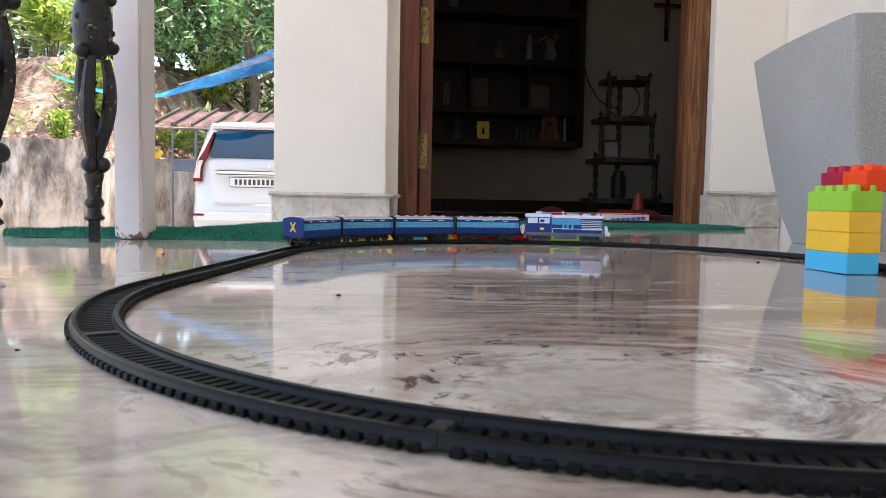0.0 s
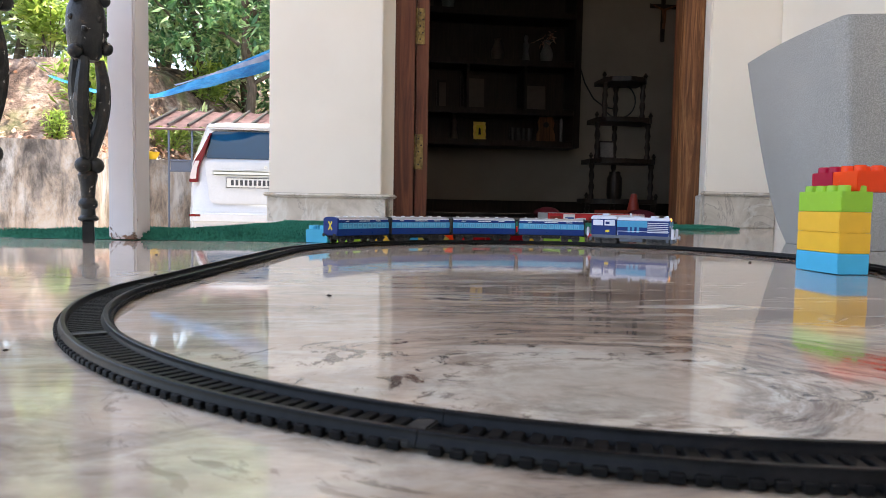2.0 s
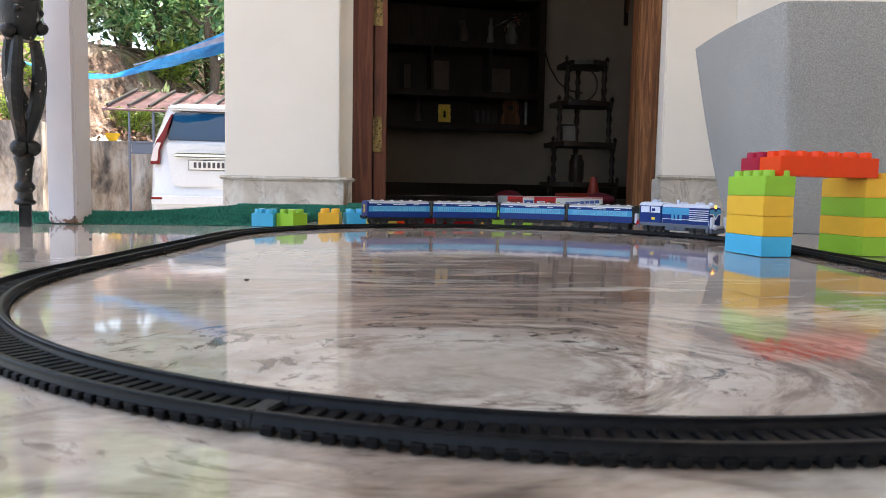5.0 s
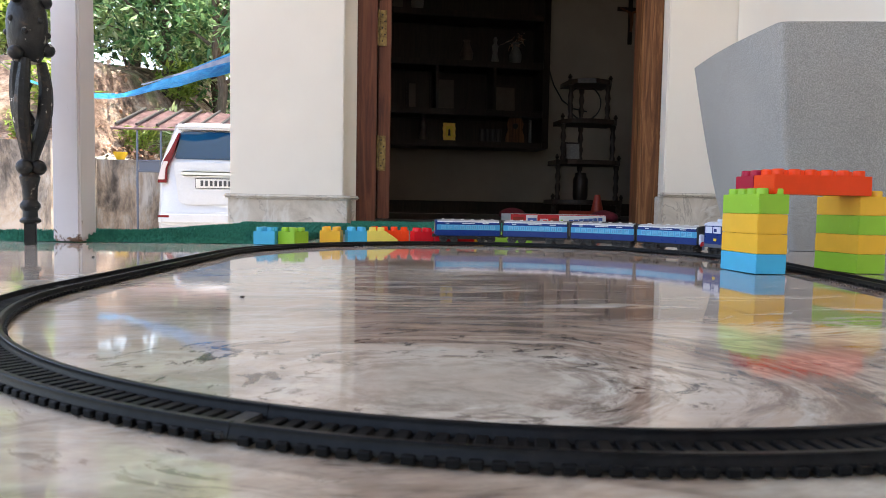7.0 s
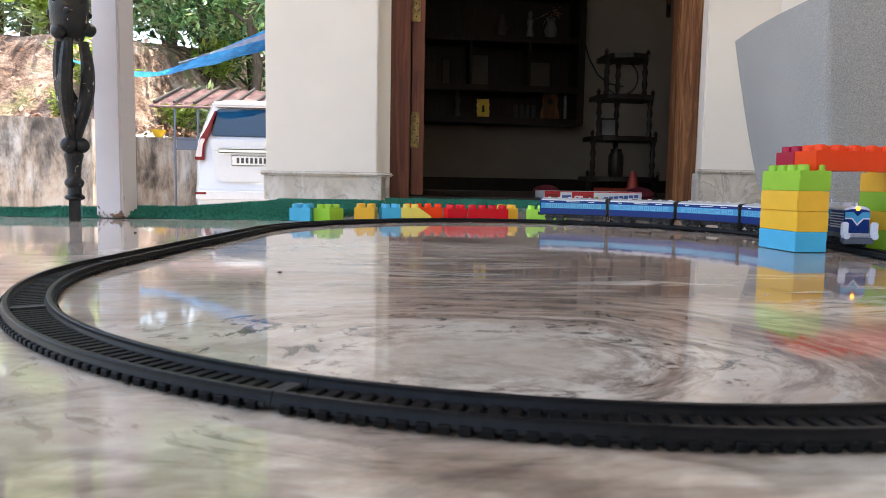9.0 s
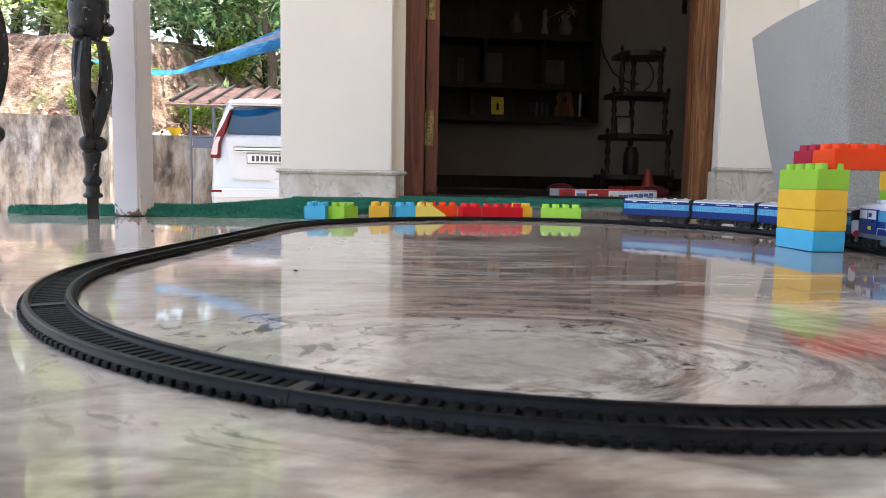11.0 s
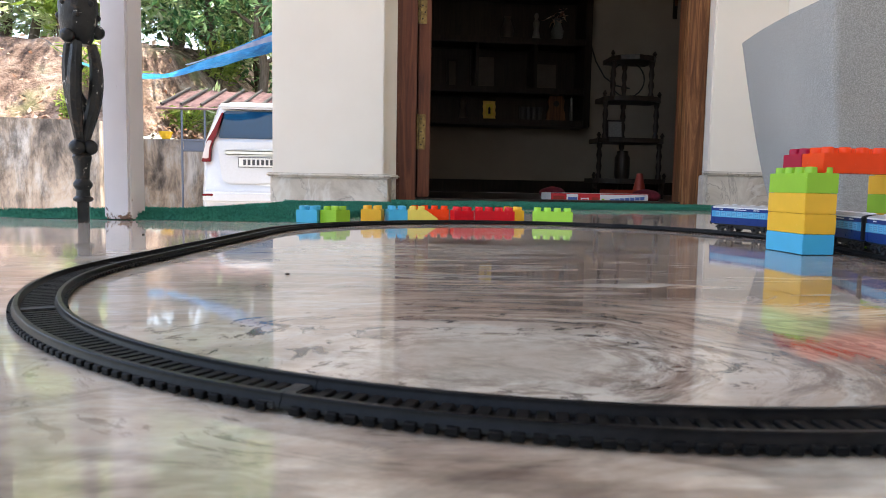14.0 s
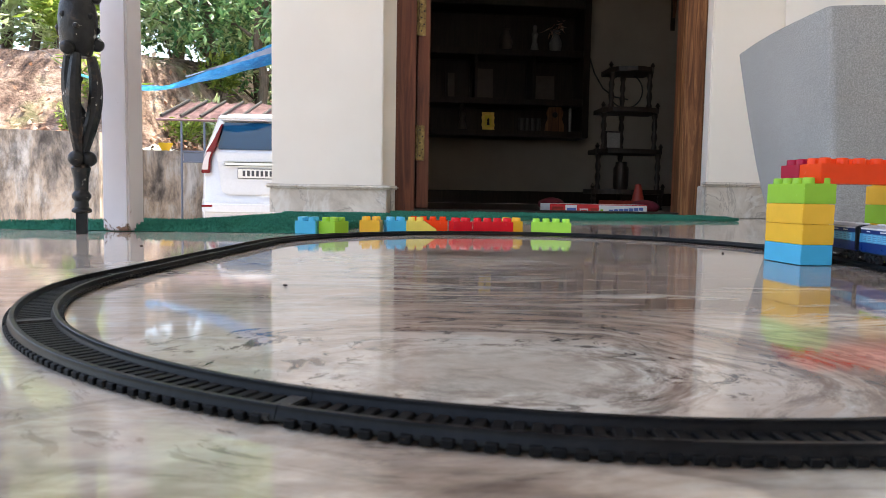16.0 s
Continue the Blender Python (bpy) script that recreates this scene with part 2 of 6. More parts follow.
def stained_concrete():
    m, nt, b = nodes_of("stained_retaining_wall", 0.9)
    u = coords(nt)
    f = noise_node(nt, coords(nt, (1, 1, 0.45)), 2.6, 8, 0.7, 0.4)
    col = ramp(nt, f, [(0.34, (0.13, 0.11, 0.095)), (0.44, (0.28, 0.245, 0.21)), (0.51, (0.44, 0.36, 0.28)), (0.58, (0.47, 0.43, 0.38)), (0.7, (0.58, 0.57, 0.55))])
    mould = ramp(nt, noise_node(nt, coords(nt, (1.7, 1.7, 0.75)), 1.7, 9, 0.75, 0.3), [(0.41, G3(0.30)), (0.49, G3(0.72)), (0.56, G3(1.0))])
    col = mix(nt, 0.9, col, mould, "MULTIPLY")
    drips = ramp(nt, noise_node(nt, coords(nt, (6, 6, 0.9)), 1.6, 6, 0.7), [(0.36, G3(0.45)), (0.50, G3(1.0))])
    col = mix(nt, 0.7, col, drips, "MULTIPLY")
    nt.links.new(col, b.inputs["Base Color"])
    bump(nt, b, noise_node(nt, u, 22, 6, 0.7), 0.5, 0.01)
    return m


def laterite():
    m, nt, b = nodes_of("laterite_earth", 0.95)
    u = coords(nt)
    f = noise_node(nt, u, 2.4, 8, 0.7, 0.4)
    col = ramp(nt, f, [(0.35, (0.06, 0.038, 0.028)), (0.44, (0.20, 0.125, 0.09)), (0.54, (0.42, 0.30, 0.23)), (0.66, (0.60, 0.52, 0.44))])
    crag = ramp(nt, noise_node(nt, coords(nt, (1, 1, 2.2)), 11, 8, 0.75, 0.8), [(0.36, G3(0.35)), (0.50, G3(0.85)), (0.60, G3(1.0))])
    col = mix(nt, 1.0, col, crag, "MULTIPLY")
    g = ramp(nt, noise_node(nt, u, 1.1, 5), [(0.58, G3(0.0)), (0.70, G3(1.0))])
    col = mix(nt, mix(nt, 0.55, (0, 0, 0), g), col, (0.20, 0.26, 0.09))
    nt.links.new(col, b.inputs["Base Color"])
    bump(nt, b, noise_node(nt, u, 7, 8, 0.75), 1.0, 0.10)
    return m


def leafy(name, c1, c2, c3):
    m, nt, b = nodes_of(name, 0.42)
    g = nt.nodes.new("ShaderNodeNewGeometry")
    col = ramp(nt, g.outputs["Random Per Island"], [(0.0, c1), (0.5, c2), (1.0, c3)])
    nt.links.new(col, b.inputs["Base Color"])
    t = nt.nodes.new("ShaderNodeBsdfTranslucent")
    nt.links.new(col, t.inputs[0])
    ms = nt.nodes.new("ShaderNodeMixShader")
    ms.inputs[0].default_value = 0.4
    nt.links.new(b.outputs[0], ms.inputs[1])
    nt.links.new(t.outputs[0], ms.inputs[2])
    nt.links.new(ms.outputs[0], nt.nodes["Material Output"].inputs[0])
    return m


def veined_stone():
    m, nt, b = nodes_of("veined_grey_marble_skirting", 0.35)
    u = coords(nt)
    f = noise_node(nt, u, 7, 7, 0.65, 0.8)
    col = ramp(nt, f, [(0.32, (0.42, 0.36, 0.29)), (0.5, (0.60, 0.535, 0.455)), (0.66, (0.74, 0.68, 0.60))])
    thin = ramp(nt, noise_node(nt, u, 4.5, 6, 0.6, 1.6), [(0.485, G3(0.0)), (0.50, G3(1.0)), (0.515, G3(0.0))])
    col = mix(nt, mix(nt, 0.6, (0, 0, 0), thin), col, (0.27, 0.23, 0.19))
    pale = ramp(nt, noise_node(nt, u, 3.2, 5, 0.6, 1.2), [(0.47, G3(0.0)), (0.50, G3(1.0)), (0.53, G3(0.0))])
    col = mix(nt, mix(nt, 0.5, (0, 0, 0), pale), col, (0.80, 0.78, 0.74))
    nt.links.new(col, b.inputs["Base Color"])
    bump(nt, b, f, 0.15, 0.0008)
    return m


def granite():
    m, nt, b = nodes_of("speckled_grey_planter", 0.62)
    u = coords(nt)
    f = noise_node(nt, u, 560, 3, 0.8)
    col = ramp(nt, f, [(0.36, (0.25, 0.244, 0.226)), (0.5, (0.35, 0.34, 0.317)), (0.64, (0.48, 0.47, 0.44))])
    slow = ramp(nt, noise_node(nt, u, 6, 4), [(0.3, G3(0.88)), (0.7, G3(1.0))])
    col = mix(nt, 1.0, col, slow, "MULTIPLY")
    nt.links.new(col, b.inputs["Base Color"])
    bump(nt, b, noise_node(nt, u, 500, 3), 0.5, 0.0008)
    return m


def rusty_white():
    m, nt, b = nodes_of("white_paint_with_rust", 0.5)
    u = coords(nt)
    f = noise_node(nt, u, 26, 7, 0.72, 0.6)
    sep = nt.nodes.new("ShaderNodeSeparateXYZ")
    nt.links.new(u, sep.inputs[0])
    low = nt.nodes.new("ShaderNodeMapRange")
    low.inputs[1].default_value, low.inputs[2].default_value = 0.0, 0.055
    low.inputs[3].default_value, low.inputs[4].default_value = 0.17, 0.0
    nt.links.new(sep.outputs[2], low.inputs[0])
    add = nt.nodes.new("ShaderNodeMath")
    nt.links.new(f, add.inputs[0])
    nt.links.new(low.outputs[0], add.inputs[1])
    paint = ramp(nt, noise_node(nt, u, 7, 4), [(0.3, (0.66, 0.60, 0.60)), (0.7, (0.76, 0.71, 0.71))])
    mask = ramp(nt, add.outputs[0], [(0.66, G3(0.0)), (0.71, G3(1.0))])
    rust = ramp(nt, noise_node(nt, u, 120, 5), [(0.35, (0.09, 0.045, 0.03)), (0.65, (0.30, 0.15, 0.08))])
    nt.links.new(mix(nt, mask, paint, rust), b.inputs["Base Color"])
    bump(nt, b, f, 0.4, 0.001)
    return m


def chipped_iron():
    m, nt, b = nodes_of("black_cast_iron_paint", 0.4)
    u = coords(nt)
    f = noise_node(nt, u, 55, 6, 0.65)
    col = ramp(nt, f, [(0.35, (0.006, 0.006, 0.0055)), (0.65, (0.020, 0.0195, 0.018))])
    rust = ramp(nt, noise_node(nt, u, 38, 6, 0.7, 0.4), [(0.55, G3(0.0)), (0.64, G3(1.0))])
    col = mix(nt, mix(nt, 0.7, (0, 0, 0), rust), col, (0.085, 0.05, 0.034))
    chip = ramp(nt, noise_node(nt, u, 70, 5, 0.6, 0.8), [(0.65, G3(0.0)), (0.67, G3(1.0))])
    col = mix(nt, chip, col, (0.50, 0.47, 0.43))
    nt.links.new(col, b.inputs["Base Color"])
    bump(nt, b, f, 0.9, 0.003)
    return m


def thin_sheet(name, c1, c2, through_part):
    """Woven plastic sheet that lets part of the daylight through."""
    m, nt, b = nodes_of(name, 0.28)
    u = coords(nt)
    f = noise_node(nt, u, 9, 6, 0.6, 0.8)
    col = ramp(nt, f, [(0.35, c1), (0.65, c2)])
    nt.links.new(col, b.inputs["Base Color"])
    bump(nt, b, noise_node(nt, coords(nt, (3, 3, 7)), 4.0, 5, 0.6, 1.0), 0.9, 0.03)
    t = nt.nodes.new("ShaderNodeBsdfTranslucent")
    nt.links.new(col, t.inputs[0])
    ms = nt.nodes.new("ShaderNodeMixShader")
    ms.inputs[0].default_value = through_part
    nt.links.new(b.outputs[0], ms.inputs[1])
    nt.links.new(t.outputs[0], ms.inputs[2])
    nt.links.new(ms.outputs[0], nt.nodes["Material Output"].inputs[0])
    return m


def glow(name, c, strength):
    m, nt, b = nodes_of(name, 0.3)
    b.inputs["Base Color"].default_value = (*c, 1)
    b.inputs["Emission Color"].default_value = (*c, 1)
    b.inputs["Emission Strength"].default_value = strength
    return m


M = {}
M.update({
    "floor": marble_floor(),
    "wall": painted_wall("cream_wall_paint", (0.82, 0.75, 0.66), (0.88, 0.815, 0.725)),
    "plinth": veined_stone(),
    "ceiling": painted_wall("ceiling_paint", (0.74, 0.73, 0.70), (0.80, 0.79, 0.77)),
    "frame": wood("reddish_teak", (0.05, 0.013, 0.006), (0.125, 0.036, 0.016), (0.20, 0.066, 0.030), 0.5),
    "frame_worn": wood("worn_teak", (0.045, 0.016, 0.007), (0.145, 0.055, 0.021), (0.36, 0.17, 0.072), 0.6),
    "dark_wood": wood("dark_stained_wood", (0.011, 0.007, 0.005), (0.026, 0.016, 0.011), (0.045, 0.028, 0.019), 0.45),
    "brass": speckled("aged_brass", (0.10, 0.065, 0.026), (0.34, 0.23, 0.085), 60, 0.45, 0.8),
    "steel": speckled("steel", (0.16, 0.16, 0.16), (0.3, 0.3, 0.3), 200, 0.35, 1.0),
    # pale room paint darkened here to stand in for the room's gloom
    "room_wall": painted_wall("room_wall_shade_paint", (0.31, 0.262, 0.21), (0.38, 0.325, 0.262), 0.7),
    "room_floor": speckled("dark_room_floor", (0.085, 0.055, 0.042), (0.14, 0.10, 0.075), 8, 0.45),
    "iron": chipped_iron(),
    "rusty": rusty_white(),
    "turf": speckled("green_turf_mat", (0.022, 0.165, 0.11), (0.06, 0.35, 0.24), 260, 0.95, bump_d=0.004, bump_s=0.9),
    "granite": granite(),
    "soil": speckled("potting_soil", (0.03, 0.02, 0.015), (0.08, 0.055, 0.04), 60, 0.95),
    "track": speckled("black_track_plastic", (0.0035, 0.0035, 0.004), (0.009, 0.009, 0.010), 150, 0.38, bump_d=0.0003),
    "tie": speckled("black_sleeper_plastic", (0.004, 0.0038, 0.0038), (0.011, 0.0105, 0.0105), 150, 0.55, bump_d=0.0003),
    "dusty": speckled("dusty_black_plastic", (0.012, 0.012, 0.012), (0.10, 0.09, 0.07), 240, 0.6, bump_d=0.0003, lo=0.45, hi=0.75),
    "concrete": stained_concrete(),
    "earth": laterite(),
    "ground": speckled("driveway_ground", (0.22, 0.19, 0.165), (0.36, 0.32, 0.28), 7, 0.95, bump_d=0.01),
    "tarp": thin_sheet("blue_plastic_sheet", (0.010, 0.24, 0.56), (0.06, 0.52, 0.84), 0.35),
    # highlights on the blue sheet, painted as a pale colour of their own
    "tarp_highlight": thin_sheet("painted_sheet_highlight", (0.36, 0.46, 0.64), (0.64, 0.68, 0.76), 0.3),
    "awning": speckled("faded_maroon_sheet", (0.11, 0.058, 0.062), (0.27, 0.165, 0.17), 7, 0.7),
    "car": plastic("white_car_paint", (0.60, 0.62, 0.64), 0.2),
    # tinted glass; the blue it would mirror is put into its base colour
    "car_glass": plastic("tinted_glass_painted_reflection", (0.003, 0.045, 0.12), 0.03),
    "car_dark": plastic("black_car_trim", (0.02, 0.02, 0.02), 0.5),
    "lamp_red": plastic("red_lamp_lens", (0.16, 0.004, 0.010), 0.12),
    "lamp_clear": plastic("clear_lamp_lens", (0.62, 0.55, 0.55), 0.12),
    "chrome": speckled("chrome_strip", (0.66, 0.66, 0.62), (0.80, 0.79, 0.75), 60, 0.28, 1.0),
    "plate": plastic("plate_white", (0.72, 0.72, 0.68), 0.4),
    "ink": plastic("dark_ink", (0.05, 0.05, 0.055), 0.5),
    "leaf_dark": leafy("dark_tree_leaves", (0.030, 0.10, 0.045), (0.09, 0.22, 0.085), (0.34, 0.50, 0.24)),
    "leaf_bright": leafy("bright_shrub_leaves", (0.15, 0.26, 0.04), (0.26, 0.39, 0.07), (0.44, 0.53, 0.13)),
    # sun glare and haze on far foliage are put into this pale green
    "leaf_pale": leafy("leaves_painted_sun_haze", (0.28, 0.40, 0.16), (0.46, 0.56, 0.29), (0.66, 0.72, 0.50)),
    "litter": leafy("dry_leaf_litter", (0.22, 0.10, 0.06), (0.46, 0.28, 0.19), (0.66, 0.52, 0.42)),
    "bark": speckled("tree_bark", (0.06, 0.045, 0.03), (0.17, 0.13, 0.10), 14, 0.9, stretch=(2, 2, 0.4), bump_d=0.02),
    "yellow_pot": plastic("yellow_plastic_pot", (0.75, 0.48, 0.02), 0.4),
    "b_blue": plastic("block_blue", (0.055, 0.46, 0.70), 0.22),
    "b_yellow": plastic("block_yellow", (0.90, 0.50, 0.05), 0.22),
    "b_lemon": plastic("block_pale_yellow", (0.85, 0.66, 0.13), 0.22),
    "b_green": plastic("block_green", (0.30, 0.56, 0.05), 0.22),
    "b_lime": plastic("block_lime", (0.42, 0.80, 0.10), 0.22),
    "b_orange": plastic("block_orange", (0.90, 0.065, 0.008), 0.22),
    "b_red": plastic("block_red", (0.72, 0.012, 0.022), 0.22),
    "b_crimson": plastic("block_crimson", (0.42, 0.008, 0.04), 0.22),
    "navy": plastic("coach_navy", (0.003, 0.030, 0.17), 0.3),
    "skyblue": plastic("coach_sky_blue", (0.05, 0.32, 0.55), 0.3),
    "coach_roof": plastic("coach_roof_grey", (0.40, 0.39, 0.40), 0.35),
    "loco_white": plastic("loco_white", (0.66, 0.70, 0.80), 0.3),
    "loco_grey": plastic("loco_grey", (0.10, 0.12, 0.16), 0.45),
    "chassis": plastic("chassis_black", (0.014, 0.014, 0.016), 0.45),
    "wheel": speckled("wheel_dark", (0.03, 0.028, 0.028), (0.07, 0.06, 0.06), 300, 0.4, 0.4),
    "print_yellow": plastic("print_yellow", (0.80, 0.60, 0.04), 0.4),
    "print_white": plastic("print_white", (0.78, 0.78, 0.78), 0.4),
    "print_red": plastic("print_red", (0.60, 0.02, 0.025), 0.4),
    "print_blue": plastic("print_blue", (0.07, 0.14, 0.40), 0.4),
    "gold": speckled("gold_leaf", (0.85, 0.55, 0.07), (1.0, 0.74, 0.18), 40, 0.45, 0.6),
    "headlight": glow("lit_headlamp", (1.0, 0.36, 0.03), 1.1),
    # cone and cloth: shade deeper in the room is put into these dark colours
    "cone": plastic("orange_red_plastic", (0.30, 0.03, 0.015), 0.5),
    "cloth_red": speckled("red_cloth", (0.12, 0.008, 0.016), (0.19, 0.014, 0.025), 80, 0.9),
    "ceramic": plastic("dull_ceramic", (0.20, 0.19, 0.18), 0.25),
    "twig": plastic("dark_cable", (0.02, 0.02, 0.02), 0.5),
    "slat": plastic("window_shutter_blue", (0.12, 0.46, 0.68), 0.35),
    "shutter": plastic("window_gap_navy", (0.04, 0.22, 0.42), 0.35),
})
for key, level in (("track", 0.14), ("tie", 0.10), ("chassis", 0.3), ("iron", 0.4), ("frame", 0.3), ("frame_worn", 0.3), ("dark_wood", 0.25), ("turf", 0.2), ("granite", 0.25), ("car_glass", 0.45), ("lamp_red", 0.3)) + tuple((k, 0.22) for k in M if k.startswith("b_") or k in ("navy", "skyblue")):
    M[key].node_tree.nodes["Principled BSDF"].inputs["Specular IOR Level"].default_value = level

# ---------- mesh helpers ----------
def add_box(bm, x0, x1, y0, y1, z0, z1, bev=0.0, seg=2):
    r = bmesh.ops.create_cube(bm, size=1.0)
    vs = r["verts"]
    for v in vs:
        v.co = Vector((x0 + (v.co.x + 0.5) * (x1 - x0), y0 + (v.co.y + 0.5) * (y1 - y0), z0 + (v.co.z + 0.5) * (z1 - z0)))
    if bev > 0:
        es = list({e for v in vs for e in v.link_edges})
        bmesh.ops.bevel(bm, geom=es, offset=bev, segments=seg, affect="EDGES", clamp_overlap=True)
    return bm


def box(*a, **k):
    return add_box(bmesh.new(), *a, **k)


def add_lathe(bm, profile, n=20, m=None):
    """Turns (radius, height) pairs round z."""
    m = m or Matrix.Identity(4)
    rings = []
    for r, z in profile:
        rings.append([bm.verts.new(m @ Vector((max(r, 1e-5) * math.cos(2 * math.pi * k / n), max(r, 1e-5) * math.sin(2 * math.pi * k / n), z))) for k in range(n)])
    for a, b in zip(rings, rings[1:]):
        for k in range(n):
            bm.faces.new((a[k], a[(k + 1) % n], b[(k + 1) % n], b[k]))
    bm.faces.new(rings[0][::-1])
    bm.faces.new(rings[-1])
    return bm


def add_tube(bm, pts, radii, n=8):
    """A round bar along points, of varying radius."""
    pts = [Vector(p) for p in pts]
    if isinstance(radii, (int, float)):
        radii = [radii] * len(pts)
    rings, up = [], None
    for i, p in enumerate(pts):
        d = (pts[min(i + 1, len(pts) - 1)] - pts[max(i - 1, 0)]).normalized()
        if up is None:
            up = d.orthogonal().normalized()
        up = (up - d * up.dot(d)).normalized()
        w = d.cross(up)
        rings.append([bm.verts.new(p + radii[i] * (math.cos(2 * math.pi * k / n) * up + math.sin(2 * math.pi * k / n) * w)) for k in range(n)])
    for a, b in zip(rings, rings[1:]):
        for k in range(n):
            bm.faces.new((a[k], a[(k + 1) % n], b[(k + 1) % n], b[k]))
    bm.faces.new(rings[0][::-1])
    bm.faces.new(rings[-1])
    return bm


def add_prism(bm, outline, y0, y1, bev=0.0):
    """Pulls an x-z outline from y0 to y1."""
    a = [bm.verts.new((x, y0, z)) for x, z in outline]
    b = [bm.verts.new((x, y1, z)) for x, z in outline]
    n = len(a)
    fs = [bm.faces.new(a), bm.faces.new(b[::-1])]
    for k in range(n):
        fs.append(bm.faces.new((a[k], b[k], b[(k + 1) % n], a[(k + 1) % n])))
    bmesh.ops.recalc_face_normals(bm, faces=fs)
    if bev:
        es = list({e for f in fs for e in f.edges})
        bmesh.ops.bevel(bm, geom=es, offset=bev, segments=2, affect="EDGES", clamp_overlap=True)
    return bm


def mesh_of(name, bm, material, smooth=True):
    bmesh.ops.recalc_face_normals(bm, faces=bm.faces)
    me = bpy.data.meshes.new(name)
    bm.to_mesh(me)
    bm.free()
    me.materials.append(material)
    if smooth:
        for p in me.polygons:
            p.use_smooth = True
        me.set_sharp_from_angle(angle=radians(35))
    return me


def part(name, bm, material, parent=None, label=""):
    ob = new(name, mesh_of(name, bm, material))
    ob.parent = parent
    return tagged(ob, label)


def thing(name, label, category, m=None, group="", kind=""):
    ob = new(name)
    ob.empty_display_size = 0.02
    if m is not None:
        ob.matrix_basis = m
    return tagged(ob, label, category, group, kind)


def structure(name, bm, material, label="", category=""):
    return tagged(part(name, bm, material), label, category, kind="structure")


def inst(name, me, parent, m):
    ob = new(name, me)
    ob.parent = parent
    ob.matrix_basis = m
    return ob

# ---------- large structure ----------
GROUND_Z = -0.76
floor_bm = bmesh.new()
add_box(floor_bm, -0.85, 1.40, -3.5, 1.075, -0.12, 0.0)
structure("floor", floor_bm, M["floor"], "polished beige and brown veined marble porch floor", "floor")
def add_plan(bm, outline, z0, z1):
    """A flat slab of the given x-y outline."""
    a = [bm.verts.new((x, y, z0)) for x, y in outline]
    b = [bm.verts.new((x, y, z1)) for x, y in outline]
    bm.faces.new(a[::-1])
    bm.faces.new(b)
    for k in range(len(a)):
        bm.faces.new((a[k], a[(k + 1) % len(a)], b[(k + 1) % len(a)], b[k]))
    return bm


LANDING = [(-0.58, 1.075), (1.40, 1.075), (1.40, 2.42), (-0.215, 2.42), (-0.215, 1.66), (-0.305, 1.28), (-0.46, 1.17), (-0.56, 1.11)]
structure("floor_landing", add_plan(bmesh.new(), LANDING, -0.12, 0.0), M["floor"], "polished veined marble floor in front of the door", "floor")
structure("porch_base", box(-0.83, 1.38, -3.48, 2.40, GROUND_Z - 0.02, -0.124), M["concrete"], "plain plastered base below the porch floor", "wall")
structure("room_floor", box(-0.28, 3.0, 2.424, 5.75, -0.12, -0.002), M["room_floor"], "dark polished floor of the unlit room", "floor")

structure("wall_pillar", box(-0.288, 0.046, 2.21, 2.50, 0.0, 2.78, 0.004), M["wall"], "cream painted wall pillar with faint scuffs", "wall")
structure("wall_strip", box(0.046, 0.087, 2.30, 2.50, 0.0, 2.78), M["wall"], "narrow recessed cream wall beside the door", "wall")
structure("wall_right", box(1.109, 1.40, 2.262, 2.50, 0.0, 2.78, 0.004), M["wall"], "cream painted wall beside the door", "wall")
structure("wall_above_door", box(0.087, 1.109, 2.31, 2.50, 2.12, 2.78), M["wall"], "cream wall above the door", "wall")
# side wall; its unseen length towards -y is added to block the sun
structure("wall_side", box(1.352, 1.50, -3.5, 2.258, 0.0, 2.78), M["wall"], "cream painted side wall of the porch", "wall")
# unseen wall added behind the camera so daylight comes mainly from the left
structure("wall_back_light_block", box(-0.45, 1.348, -2.75, -2.6, 0.0, 2.78), M["wall"], "unseen cream wall added to block light from behind", "wall")
# ceiling is out of view, its length chosen to keep the porch shaded
structure("ceiling", box(-0.9, 1.50, -2.75, 2.50, 2.784, 2.90), M["ceiling"], "white painted porch ceiling", "ceiling")

# skirting of grey marble with a rounded ledge
def skirting(name, x0, x1, y0, y1, top, label):
    base = structure(name, box(x0, x1, y0, y1, 0.0005, top - 0.013, 0.002), M["plinth"], label, "skirting")
    part("ledge", box(x0 - 0.012, x1 + 0.012, y0 - 0.012, y1, top - 0.0125, top, 0.005, 3), M["plinth"], base)
    return base


skirting("baseboard_pillar", -0.292, 0.058, 2.192, 2.208, 0.086, "veined grey marble skirting with a rounded ledge")
skirting("baseboard_strip", 0.072, 0.085, 2.275, 2.298, 0.086, "veined grey marble skirting beside the door frame")
skirting("baseboard_right", 1.100, 1.348, 2.243, 2.260, 0.117, "veined grey marble skirting with a rounded ledge")
structure("baseboard_reveal", box(1.094, 1.1085, 2.2605, 2.298, 0.0005, 0.104, 0.002), M["plinth"], "pale marble skirting return at the door", "skirting")

# dark strip added to cover the bright floor edge in the doorway
structure("threshold", box(0.1505, 1.0355, 2.302, 2.43, 0.0005, 0.014), M["dark_wood"], "dark wood strip added over the bright floor edge", "threshold")

# door frame and open leaf
door = tagged(thing("door_1", "reddish teak door frame with the leaf opened inwards", "door"), kind="structure")
part("jamb", box(0.0875, 0.150, 2.30, 2.42, 0.0, 2.05, 0.004), M["frame"], door)
part("jamb", box(1.036, 1.1085, 2.300, 2.36, 0.0, 2.05, 0.004), M["frame_worn"], door, "worn lighter teak jamb")
part("jamb_back", box(1.062, 1.1085, 2.361, 2.43, 0.0, 2.05, 0.002), M["frame"], door)
